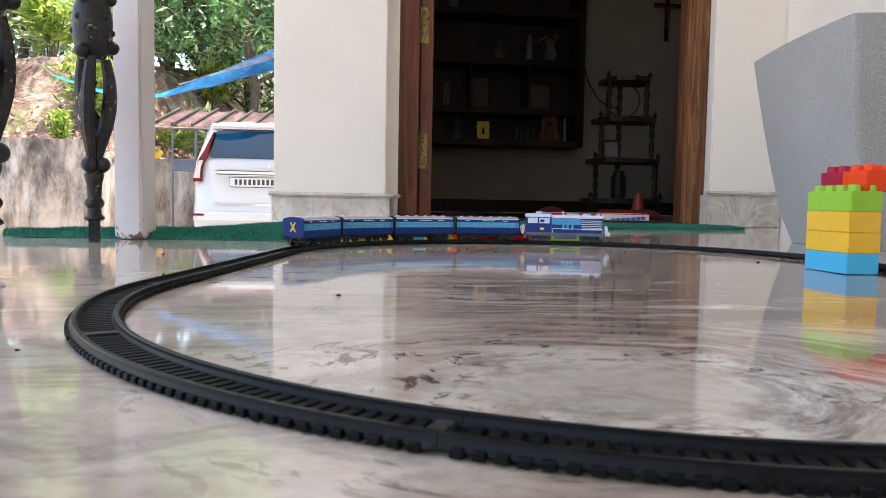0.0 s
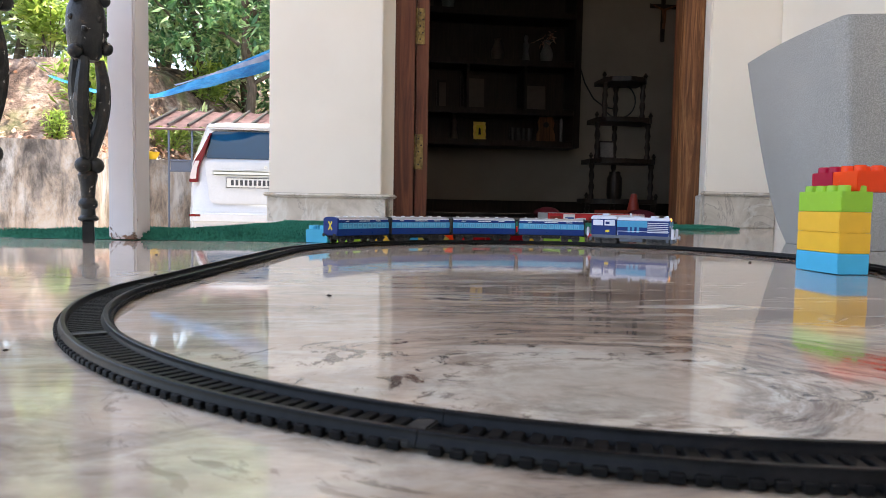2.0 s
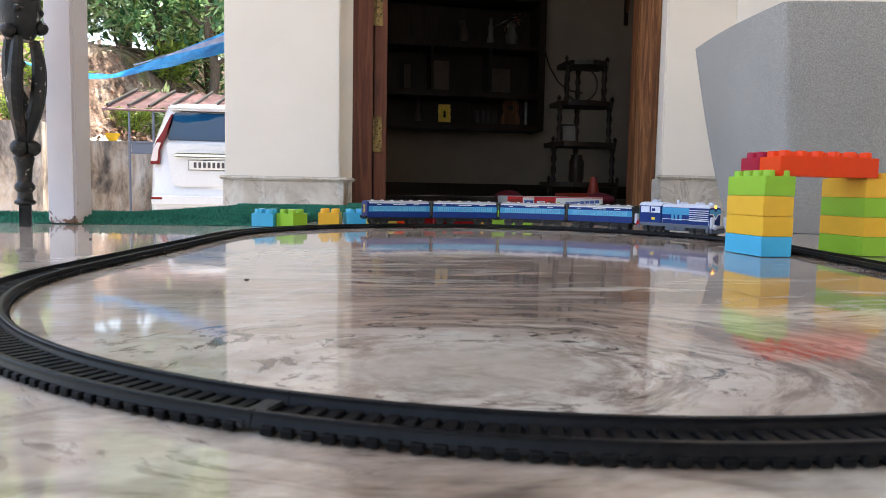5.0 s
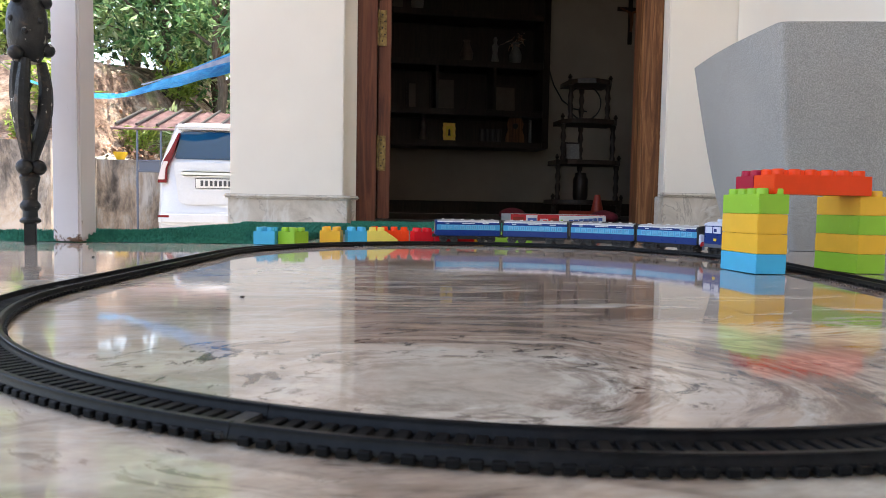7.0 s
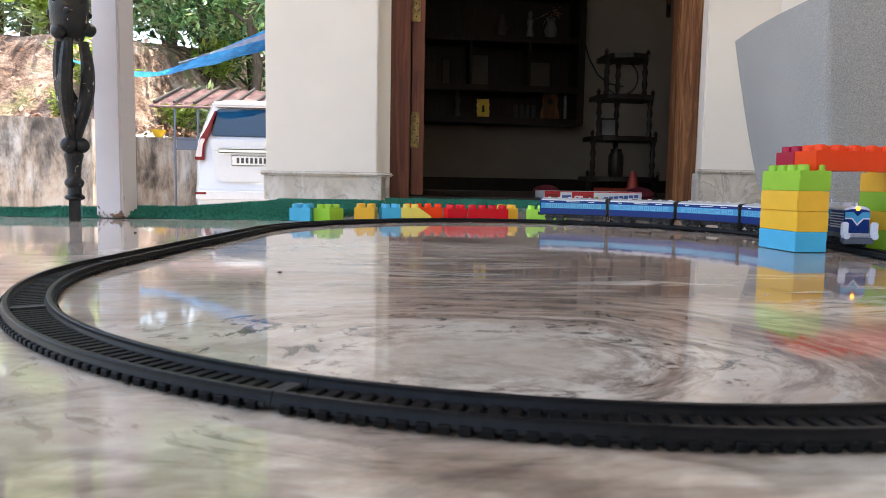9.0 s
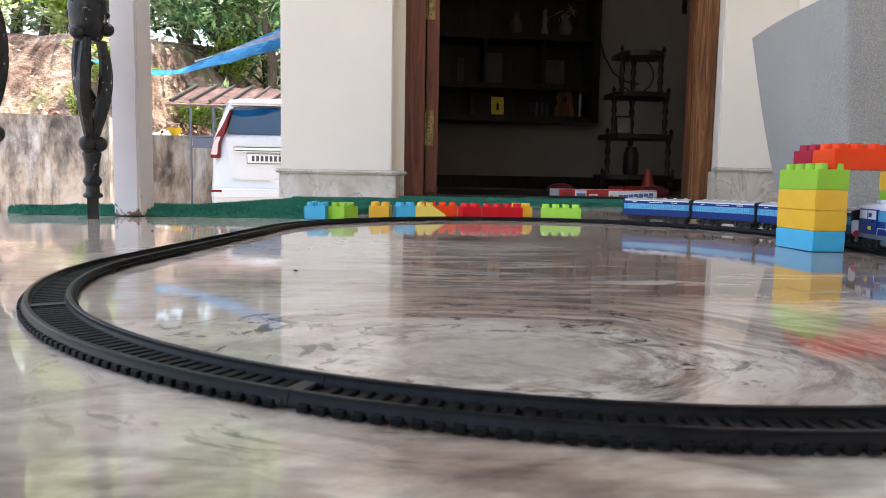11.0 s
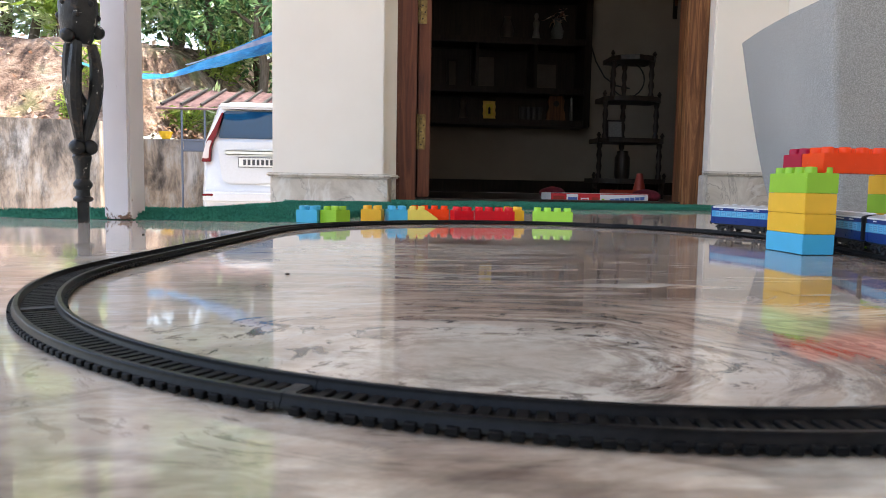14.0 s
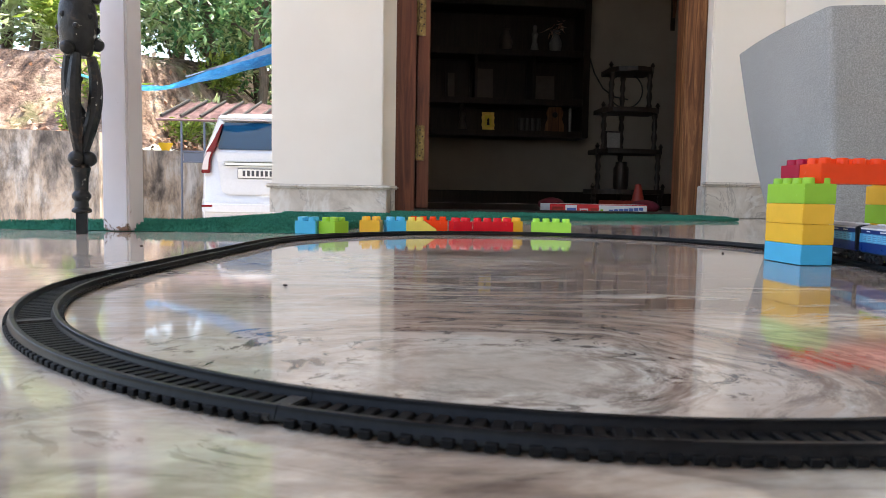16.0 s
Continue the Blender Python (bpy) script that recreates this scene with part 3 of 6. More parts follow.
part("head", box(0.0875, 1.1085, 2.302, 2.42, 2.051, 2.118, 0.004), M["frame"], door)
leaf = part("door_leaf", box(0.156, 0.196, 2.325, 3.18, 0.016, 2.045, 0.003), M["frame"], door, "dark teak door leaf standing open")
part("panel", box(0.1965, 0.2035, 2.45, 3.05, 0.15, 0.85, 0.003), M["frame"], leaf)
part("panel", box(0.1965, 0.2035, 2.45, 3.05, 1.0, 1.9, 0.003), M["frame"], leaf)
for z0 in (0.170, 0.565, 1.70):
    hb = box(0.160, 0.181, 2.3195, 2.3245, z0, z0 + 0.112, 0.001)
    hinge = part("hinge", hb, M["brass"], leaf, "worn brass hinge plate")
    add = bmesh.new()
    for k in range(5):
        add_lathe(add, [(0.0028, 0.0), (0.0028, 0.0012), (0.001, 0.0016)], 8, Matrix.Translation((0.1665 + 0.008 * (k % 2), 2.3192, z0 + 0.015 + 0.0205 * k)) @ pose(0, 0, 0, 90))
    part("screw", add, M["dark_wood"], hinge)
    part("knuckle", add_lathe(bmesh.new(), [(0.004, 0), (0.004, 0.112)], 10, Matrix.Translation((0.1545, 2.3185, z0))), M["brass"], hinge)

# room behind the door
structure("wall_room_back", box(-0.28, 3.0, 5.60, 5.75, 0.0, 2.78), M["room_wall"], "dim plastered back wall of the room", "wall")
structure("wall_room_left", box(-0.284, -0.16, 2.504, 5.598, 0.0, 2.78), M["room_wall"], "dim side wall of the room", "wall")
structure("wall_room_right", box(3.0, 3.15, 2.50, 5.75, 0.0, 2.78), M["room_wall"], "dim side wall of the room", "wall")
structure("wall_house_front", box(1.52, 3.15, 2.30, 2.498, 0.0, 2.78), M["wall"], "cream front wall of the house", "wall")
structure("ceiling_room", box(-0.284, 3.15, 2.504, 5.75, 2.784, 2.90), M["ceiling"], "ceiling of the unlit room", "ceiling")
structure("baseboard_room", box(-0.155, 2.998, 5.585, 5.598, 0.0, 0.10, 0.002), M["dark_wood"], "dark skirting along the room wall", "skirting")
# unseen slab, run out past the house walls to block the sun
structure("roof_shade_slab", box(-0.95, 3.3, -2.8, 6.6, 2.904, 3.05), M["ceiling"], "unseen flat roof slab added to keep the sun off", "roof")

# ground, retaining walls, bank
structure("ground", box(-600, 600, -600, 900, GROUND_Z - 0.5, GROUND_Z - 0.024), M["ground"], "dusty driveway ground", "ground")


def wall_run(name, x0, y0, x1, y1, top, label):
    L = math.hypot(x1 - x0, y1 - y0)
    bm = bmesh.new()
    n = max(2, int(L / 0.4))
    for k in range(n + 1):
        t = k / n
        for dy, z in ((0.0, GROUND_Z - 0.02), (0.0, top), (0.25, top), (0.25, GROUND_Z - 0.02)):
            zz = z + (0.025 * noise.noise((k * 0.7, dy, 3.1)) if z == top else 0)
            bm.verts.new((t * L, dy, zz))
    bm.verts.ensure_lookup_table()
    for k in range(n):
        for j in range(3):
            a = k * 4 + j
            bm.faces.new((bm.verts[a], bm.verts[a + 1], bm.verts[a + 5], bm.verts[a + 4]))
    bm.faces.new([bm.verts[j] for j in (3, 2, 1, 0)])
    bm.faces.new([bm.verts[n * 4 + j] for j in (0, 1, 2, 3)])
    ob = structure(name, bm, M["concrete"], label, "wall")
    ob.matrix_basis = pose(x0, y0, 0, 0, 0, math.degrees(math.atan2(y1 - y0, x1 - x0)))
    return ob


wall_run("wall_retaining_near", -9.0, 8.2, -3.12, 8.75, 0.72, "stained concrete retaining wall streaked with black and ochre")
wall_run("wall_retaining_step", -3.12, 8.75, -3.12, 10.4, 0.63, "stained concrete return of the retaining wall")
wall_run("wall_retaining_far", -3.12, 10.4, 6.0, 11.6, 0.61, "mouldy concrete retaining wall behind the car")


def bank_height(x, y):
    # a terrace, an earth face, a second terrace and the wooded slope
    d = y - (8.9 + max(0.0, min(1.0, (x + 3.4) / 0.8)) * 1.9)
    if d < 0:
        return 0.55
    z = 0.60 + 0.10 * min(d, 1.2) / 1.2
    z += 1.38 * max(0.0, min(1.0, (d - 1.3) / 0.9)) * max(0.15, min(1.0, (-x - 1.2) / 2.0))
    z += 0.15 * max(0.0, d - 2.6)
    z += 0.12 * noise.noise((x * 0.9, y * 0.9, 0.0)) * min(1, d) + 0.05 * noise.noise((x * 3, y * 3, 4.0)) * min(1, d)
    return min(z, 14)


def build_bank():
    bm = bmesh.new()
    nx, ny = 130, 80
    grid = []
    for j in range(ny + 1):
        y = 8.5 + 46 * (j / ny) ** 2.0
        grid.append([bm.verts.new((x, y, bank_height(x, y))) for x in (-30 + 60 * ((i / nx - 0.5) * (0.35 + 2.6 * (i / nx - 0.5) ** 2) + 0.5) for i in range(nx + 1))])
    for a, b in zip(grid, grid[1:]):
        for i in range(nx):
            bm.faces.new((a[i], a[i + 1], b[i + 1], b[i]))
    # keep it behind the walls
    bmesh.ops.delete(bm, geom=[f for f in bm.faces if (lambda c: c.y < 8.95 + max(0.0, min(1.0, (c.x + 3.3) / 0.3)) * (1.85 + 0.13 * (c.x + 3.1)))(f.calc_center_median())], context="FACES")
    return structure("ground_bank", bm, M["earth"], "orange laterite earth bank with dry leaves", "bank")


build_bank()

# ---------- vegetation ----------
def leaf_cloud(centres, per, size, spread, seed, droop=0.5, wide=0.42):
    """Many small folded leaves round the given centres."""
    rng = random.Random(seed)
    verts, faces = [], []
    for c in centres:
        for _ in range(per):
            p = Vector(c) + Vector((rng.gauss(0, 1), rng.gauss(0, 1), rng.gauss(0, 0.8))) * spread
            d = Vector((rng.gauss(0, 1), rng.gauss(0, 1), rng.gauss(-droop, 0.6))).normalized()
            w = d.cross(Vector((rng.gauss(0, 0.3), rng.gauss(0, 0.3), 1))).normalized()
            nrm = w.cross(d)
            s = size * rng.uniform(0.6, 1.35)
            i = len(verts)
            verts += [p, p + d * s * 0.45 + w * s * wide * 0.5 - nrm * s * 0.06, p + d * s, p + d * s * 0.45 - w * s * wide * 0.5 - nrm * s * 0.06, p + d * s * 0.5 + nrm * s * 0.03]
            faces += [(i, i + 1, i + 4), (i + 1, i + 2, i + 4), (i + 2, i + 3, i + 4), (i + 3, i, i + 4)]
    return verts, faces


def leaf_mesh(name, data, material, parent=None):
    me = bpy.data.meshes.new(name)
    me.from_pydata([tuple(v) for v in data[0]], [], data[1])
    me.materials.append(material)
    ob = new(name, me)
    ob.parent = parent
    return ob


def tree(x, y, height, crown_r, seed, mat, label, per=70, clumps=46, leaf=0.13, low=0.35):
    rng = random.Random(seed)
    base = bank_height(x, y) if y > 9 else GROUND_Z - 0.024
    t = thing("tree", label, "tree", pose(x, y, base - 0.03), "trees on the bank")
    bm = bmesh.new()
    lean = Vector((rng.uniform(-0.12, 0.12), rng.uniform(-0.12, 0.12), 1))
    trunk = [lean * (height * k / 6) + Vector((0.05 * rng.gauss(0, 1), 0.05 * rng.gauss(0, 1), 0)) for k in range(7)]
    trunk[0] = Vector((0, 0, -0.1))
    r0 = 0.02 * height + 0.03
    add_tube(bm, trunk, [r0 * (1 - 0.12 * k) for k in range(7)], 9)
    ends = []
    for k in range(9):
        z = height * rng.uniform(low, 0.95)
        a = rng.uniform(0, 6.283)
        s = lean * z
        reach = crown_r * rng.uniform(0.5, 1.0)
        e = s + Vector((math.cos(a) * reach, math.sin(a) * reach, reach * rng.uniform(0.1, 0.6)))
        mid = (s + e) / 2 + Vector((0, 0, 0.12 * reach))
        add_tube(bm, [s, mid, e], [r0 * 0.4, r0 * 0.25, r0 * 0.08], 6)
        ends += [mid, e]
    part("trunk", bm, M["bark"], t)
    cs = []
    for k in range(clumps):
        e = rng.choice(ends)
        cs.append(e + Vector((rng.gauss(0, 1), rng.gauss(0, 1), rng.gauss(0, 0.7))) * crown_r * 0.33)
    leaf_mesh("crown", leaf_cloud(cs, per, leaf, crown_r * 0.13, seed + 5), mat, t)
    return t


DARK = "dark green broad-leaved tree on the bank"
PALE = "tree farther up the bank, sunlit haze painted into pale leaves"
tree(-1.75, 12.3, 3.4, 1.5, 3, M["leaf_dark"], DARK, 46, 90, 0.16, 0.08)
tree(-2.75, 13.0, 3.6, 1.6, 8, M["leaf_dark"], DARK, 40, 70, 0.16, 0.12)
tree(-0.6, 12.8, 3.8, 1.6, 9, M["leaf_dark"], DARK, 70, 80, 0.17, 0.1)
tree(-3.7, 14.6, 4.2, 1.6, 12, M["leaf_dark"], "sparser dark green tree on the bank", 60, 70, 0.16, 0.2)
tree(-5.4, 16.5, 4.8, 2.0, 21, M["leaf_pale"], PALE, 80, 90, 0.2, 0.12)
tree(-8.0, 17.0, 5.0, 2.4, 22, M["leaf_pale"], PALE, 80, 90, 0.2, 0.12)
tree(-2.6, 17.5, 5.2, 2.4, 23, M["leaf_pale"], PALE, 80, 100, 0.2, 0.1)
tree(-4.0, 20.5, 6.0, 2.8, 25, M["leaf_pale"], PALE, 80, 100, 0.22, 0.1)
tree(-7.0, 22.0, 6.5, 3.0, 26, M["leaf_dark"], "dark tree far up the bank", 80, 100, 0.24, 0.1)
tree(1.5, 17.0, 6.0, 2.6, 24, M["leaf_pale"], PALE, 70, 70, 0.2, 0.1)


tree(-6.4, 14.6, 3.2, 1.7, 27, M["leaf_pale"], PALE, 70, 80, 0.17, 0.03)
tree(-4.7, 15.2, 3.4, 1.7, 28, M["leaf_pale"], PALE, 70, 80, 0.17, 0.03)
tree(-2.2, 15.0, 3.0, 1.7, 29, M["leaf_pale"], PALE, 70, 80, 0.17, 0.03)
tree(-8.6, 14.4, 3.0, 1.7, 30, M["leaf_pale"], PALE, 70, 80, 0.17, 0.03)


def shrub(x, y, h, seed, mat, label, name="shrub", reach=0.3):
    rng = random.Random(seed)
    t = thing(name, label, "shrub", pose(x, y, bank_height(x, y) - 0.02), "shrubs on the bank")
    bm = bmesh.new()
    tips = []
    for k in range(6):
        a = rng.uniform(0, 6.283)
        e = Vector((math.cos(a) * h * reach, math.sin(a) * h * reach, h * rng.uniform(0.7, 1.0)))
        add_tube(bm, [(0, 0, -0.02), e * 0.5 + Vector((0, 0, h * 0.05)), e], [0.014, 0.01, 0.004], 5)
        tips += [e, e * 0.75, e * 0.5]
    part("stem", bm, M["bark"], t)
    leaf_mesh("foliage", leaf_cloud(tips, 26, h * 0.22 * (reach / 0.3) ** 0.5, h * 0.11 * (reach / 0.3) ** 0.5, seed + 1, -0.4, 0.3), mat, t)
    return t


shrub(-3.60, 9.15, 0.50, 31, M["leaf_bright"], "bright yellow-green shrub on top of the wall", reach=0.14)
shrub(-3.7, 10.4, 0.9, 32, M["leaf_bright"], "bright yellow-green shrub on the bank")
shrub(-4.6, 11.6, 1.0, 33, M["leaf_bright"], "bright green shrub on the bank")
shrub(-2.75, 11.2, 0.55, 34, M["leaf_bright"], "low green shrub behind the far wall")
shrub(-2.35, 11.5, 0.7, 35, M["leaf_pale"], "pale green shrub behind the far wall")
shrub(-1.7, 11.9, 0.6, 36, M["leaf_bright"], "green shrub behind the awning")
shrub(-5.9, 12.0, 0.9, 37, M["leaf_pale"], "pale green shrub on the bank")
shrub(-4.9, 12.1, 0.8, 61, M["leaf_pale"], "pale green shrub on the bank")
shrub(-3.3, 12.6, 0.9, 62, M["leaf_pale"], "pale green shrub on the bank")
shrub(-2.6, 12.9, 0.8, 63, M["leaf_bright"], "bright green shrub on the bank")
shrub(-6.6, 12.2, 0.8, 64, M["leaf_bright"], "bright green shrub on the bank")
shrub(-5.2, 9.3, 0.35, 38, M["leaf_pale"], "small green weeds on the wall top")


def banana(x, y, h, seed, label):
    """Broad arching leaves on a short stem, each built as a folded blade."""
    rng = random.Random(seed)
    t = thing("banana_plant", label, "plant", pose(x, y, bank_height(x, y) - 0.03), "banana plants on the bank")
    part("stem", add_tube(bmesh.new(), [(0, 0, -0.02), (0.03, 0, h * 0.5), (0.05, 0.02, h)], [0.09, 0.07, 0.05], 9), M["leaf_bright"], t)
    for k in range(7):
        a = k * 0.9 + rng.uniform(-0.2, 0.2)
        L, W = h * rng.uniform(0.9, 1.25), h * 0.17
        bm = bmesh.new()
        rows = []
        for i in range(10):
            s = i / 9
            r = L * s * (1 - 0.25 * s)
            z = h * 0.95 + L * (0.75 * s - 0.95 * s * s)
            w = W * math.sin(math.pi * min(1, 0.12 + 0.88 * s)) ** 0.6 + 0.004
            c = Vector((math.cos(a) * r, math.sin(a) * r, z))
            sd = Vector((-math.sin(a), math.cos(a), 0)) * w
            rows.append([bm.verts.new(c + sd + Vector((0, 0, 0.3 * w))), bm.verts.new(c), bm.verts.new(c - sd + Vector((0, 0, 0.3 * w)))])
        for p, q in zip(rows, rows[1:]):
            for j in (0, 1):
                bm.faces.new((p[j], p[j + 1], q[j + 1], q[j]))
        part("leaf_blade", bm, M["leaf_pale"] if k % 3 == 0 else M["leaf_bright"], t)
    return t


banana(-5.6, 13.4, 1.1, 41, "sunlit banana plant with broad arching leaves")
banana(-4.5, 13.0, 0.9, 42, "sunlit banana plant with broad arching leaves")


def build_litter():
    rng = random.Random(77)
    cs = []
    for _ in range(900):
        x = rng.uniform(-9, -1.0)
        y = (8.95 if x < -3.2 else 10.75) + abs(rng.gauss(0, 0.9))
        cs.append((x, y, bank_height(x, y) + 0.03))
    return tagged(leaf_mesh("leaf_litter", leaf_cloud(cs, 4, 0.09, 0.07, 78, 0.0, 0.6), M["litter"]), "dry brown leaves strewn over the bank", "leaves", kind="stuff")


build_litter()

# ---------- driveway things ----------
def build_car():
    X0, X1, YR = -1.79, -0.17, 7.9
    car = thing("car", "white hatchback car parked with its tailgate to the porch", "car", pose(0, 0, 0))
    gz = GROUND_Z - 0.024
    xm = (X0 + X1) / 2
    W = X1 - X0

    def shell(levels, y0f, name, mat, parent, label=""):
        # cross-section rings from bottom to top: (z, half width, rear y, front y)
        bm = bmesh.new()
        rings = []
        for z, hw, yr, yf in levels:
            c = min(0.14, hw * 0.3)
            pts = [(-hw + c, yr), (hw - c, yr), (hw - c * 0.3, yr + c * 0.35), (hw, yr + c), (hw, yf - c), (hw - c, yf), (-hw + c, yf), (-hw, yf - c), (-hw, yr + c), (-hw + c * 0.3, yr + c * 0.35)]
            rings.append([bm.verts.new((xm + x, y, z)) for x, y in pts])
        for a, b in zip(rings, rings[1:]):
            n = len(a)
            for k in range(n):
                bm.faces.new((a[k], a[(k + 1) % n], b[(k + 1) % n], b[k]))
        bm.faces.new(rings[0][::-1])
        bm.faces.new(rings[-1])
        bmesh.ops.recalc_face_normals(bm, faces=bm.faces)
        return part(name, bm, mat, parent, label)

    h = W / 2
    body = shell([(gz + 0.20, h * 0.94, YR + 0.05, YR + 3.55), (gz + 0.30, h * 0.99, YR - 0.02, YR + 3.62), (-0.16, h, YR - 0.03, YR + 3.64), (-0.05, h, YR - 0.03, YR + 3.64),
                  (0.0, h, YR + 0.0, YR + 3.6), (0.46, h * 0.985, YR + 0.03, YR + 3.0), (0.50, h * 0.97, YR + 0.05, YR + 2.7),
                  (0.80, h * 0.86, YR + 0.16, YR + 1.9), (0.87, h * 0.82, YR + 0.13, YR + 1.8), (0.905, h * 0.72, YR + 0.2, YR + 1.7)], YR, "body", M["car"], car)
    # rear window, spoiler, tailgate seam, bumper line
    part("rear_window", add_prism(bmesh.new(), [(xm - h * 0.78, 0.505), (xm + h * 0.78, 0.505), (xm + h * 0.695, 0.795), (xm - h * 0.695, 0.795)], YR + 0.035, YR + 0.12, 0.012), M["car_glass"], car, "dark tinted rear window with blue reflection painted in")
    part("spoiler", box(xm - h * 0.76, xm + h * 0.76, YR + 0.0, YR + 0.22, 0.815, 0.872, 0.02, 3), M["car"], car)
    part("tailgate", add_prism(bmesh.new(), [(xm - h * 0.78, 0.47), (xm - h * 0.72, 0.06), (xm - h * 0.64, 0.02), (xm + h * 0.64, 0.02), (xm + h * 0.72, 0.06), (xm + h * 0.78, 0.47)], YR - 0.028, YR + 0.06, 0.012), M["car"], car)
    part("bumper", box(X0 + 0.03, X1 - 0.03, YR - 0.075, YR + 0.1, -0.19, -0.055, 0.03, 3), M["car"], car)
    part("lower_valance", box(X0 + 0.10, X1 - 0.10, YR - 0.05, YR + 0.1, -0.50, -0.195, 0.03, 2), M["car_dark"], car)
    for s in (-1, 1):
        def mx(v):
            return [(xm + s * (x - xm), z) for x, z in v]
        lamp = part("tail_lamp", add_prism(bmesh.new(), mx([(-1.778, 0.250), (-1.682, 0.250), (-1.674, 0.40), (-1.642, 0.49), (-1.622, 0.53), (-1.545, 0.775), (-1.560, 0.775), (-1.645, 0.60), (-1.718, 0.48)]), YR - 0.012, YR + 0.17, 0.008), M["lamp_red"], car, "tall red tail lamp")
        part("lens", add_prism(bmesh.new(), mx([(-1.768, 0.285), (-1.702, 0.285), (-1.692, 0.40), (-1.664, 0.475), (-1.708, 0.475), (-1.747, 0.38)]), YR - 0.018, YR + 0.02, 0.004), M["lamp_clear"], lamp, "clear indicator lens")
        part("reflector", box(*sorted((xm + s * 0.78, xm + s * 0.665)), YR - 0.082, YR - 0.06, -0.112, -0.088, 0.004), M["lamp_red"], car, "red reflector strip")
        for y in (YR + 0.62, YR + 3.0):
            wm = Matrix.Translation((xm + s * (h - 0.10), y, gz + 0.285)) @ pose(0, 0, 0, 0, 90, 0)
            wheel = part("wheel", add_lathe(bmesh.new(), [(0.17, -0.085), (0.265, -0.085), (0.285, -0.06), (0.285, 0.06), (0.265, 0.085), (0.17, 0.085)], 24, wm), M["car_dark"], car)
            part("rim", add_lathe(bmesh.new(), [(0.05, -0.092), (0.165, -0.087), (0.165, 0.087), (0.05, 0.092)], 16, wm), M["steel"], wheel)
    part("chrome_strip", box(xm - 0.55, xm + 0.55, YR - 0.062, YR - 0.028, 0.320, 0.380, 0.018, 4), M["chrome"], car, "chrome strip above the plate")
    badge = bmesh.new()
    for a in (0, 120, 240):
        add_box(badge, -0.02, 0.02, -0.004, 0.004, -0.006, 0.006)
        bmesh.ops.rotate(badge, verts=badge.verts[-8:], cent=(0, 0, 0), matrix=Matrix.Rotation(radians(a), 3, "Y"))
    bmesh.ops.translate(badge, verts=badge.verts, vec=(xm, YR - 0.032, 0.42))
    part("badge", badge, M["chrome"], car, "small chrome badge")
    plate = part("number_plate", box(-1.385, -0.885, YR - 0.044, YR - 0.029, 0.20, 0.30, 0.004), M["plate"], car, "white plate with dark bars")
    part("plate_frame", box(-1.389, -0.881, YR - 0.040, YR - 0.0285, 0.196, 0.304, 0.003), M["ink"], plate)
    for k in range(9):
        x = -1.335 + k * 0.047
        part("bar", box(x, x + 0.028, YR - 0.047, YR - 0.0445, 0.222, 0.280), M["ink"], plate)
    return car


build_car()


def tarp_line(x):
    """Upper edge and width of the hanging sheet: lowest in the middle, widening to one end."""
    u, w = max(0.0, x + 1.68), max(0.0, -1.85 - x)
    return 0.918 + 0.44 * u ** 1.12 + 0.35 * w ** 2.1, max(0.012, 0.066 + 0.165 * min(u, 1.3) - 0.096 * w)


def build_tarp():
    bm = bmesh.new()
    n, k = 90, 10
    grid = []
    for i in range(n + 1):
        s = i / n
        x = -2.42 + 3.42 * s
        top, drop = tarp_line(x)
        row = []
        for j in range(k + 1):
            v = j / k
            wob = 0.016 * math.sin(s * 70 + v * 4) + 0.03 * noise.noise((s * 12, v * 2, 1.0))
            edge = 0.010 * noise.noise((s * 18, 3.0, 7.0)) * v
            row.append(bm.verts.new((x, 6.0 + 0.08 * math.sin(v * math.pi) + wob + 0.2 * (1 - v) ** 2, top - drop * v + wob * 0.25 + edge)))
        grid.append(row)
    for a, b in zip(grid, grid[1:]):
        for j in range(k):
            bm.faces.new((a[j], a[j + 1], b[j + 1], b[j]))
    bmesh.ops.solidify(bm, geom=bm.faces[:], thickness=0.003)
    ob = tagged(part("tarpaulin", bm, M["tarp"]), "sagging blue plastic sheet tied up over the drive", "tarpaulin")
    part("tie_pole", add_tube(bmesh.new(), [(1.0, 6.05, GROUND_Z - 0.024), (1.0, 6.05, 2.9)], 0.02, 8), M["steel"], ob)
    part("tie_rope", add_tube(bmesh.new(), [(-2.41, 6.1, 1.018), (-3.3, 7.9, 1.45), (-4.6, 10.6, 2.0)], 0.004, 6), M["twig"], ob)
    # pale strip added along the upper edge, its colour stands in for highlights
    fb = bmesh.new()
    rows = []
    for i in range(51):
        x = -1.45 + 2.45 * i / 50
        z = 0.06 + (tarp_line(x)[0] - 0.06) * 0.957
        grow = max(0.0, min(1.0, (x + 1.45) / 0.7))
        wob = 0.008 * math.sin(i * 1.9) + 0.012 * noise.noise((i * 0.4, 0, 9))
        rows.append([fb.verts.new((x, 5.925 + wob, z - 0.095 * grow)), fb.verts.new((x, 5.94 - wob, z - 0.04 * grow)), fb.verts.new((x, 5.99 + 0.18 * grow, z + 0.006 * grow))])
    for a, b in zip(rows, rows[1:]):
        for j in (0, 1):
            fb.faces.new((a[j], b[j], b[j + 1], a[j + 1]))
    bmesh.ops.solidify(fb, geom=fb.faces[:], thickness=0.003)
    part("highlight_strip", fb, M["tarp_highlight"], ob, "pale strip standing in for highlights on the sheet")
    return ob


build_tarp()


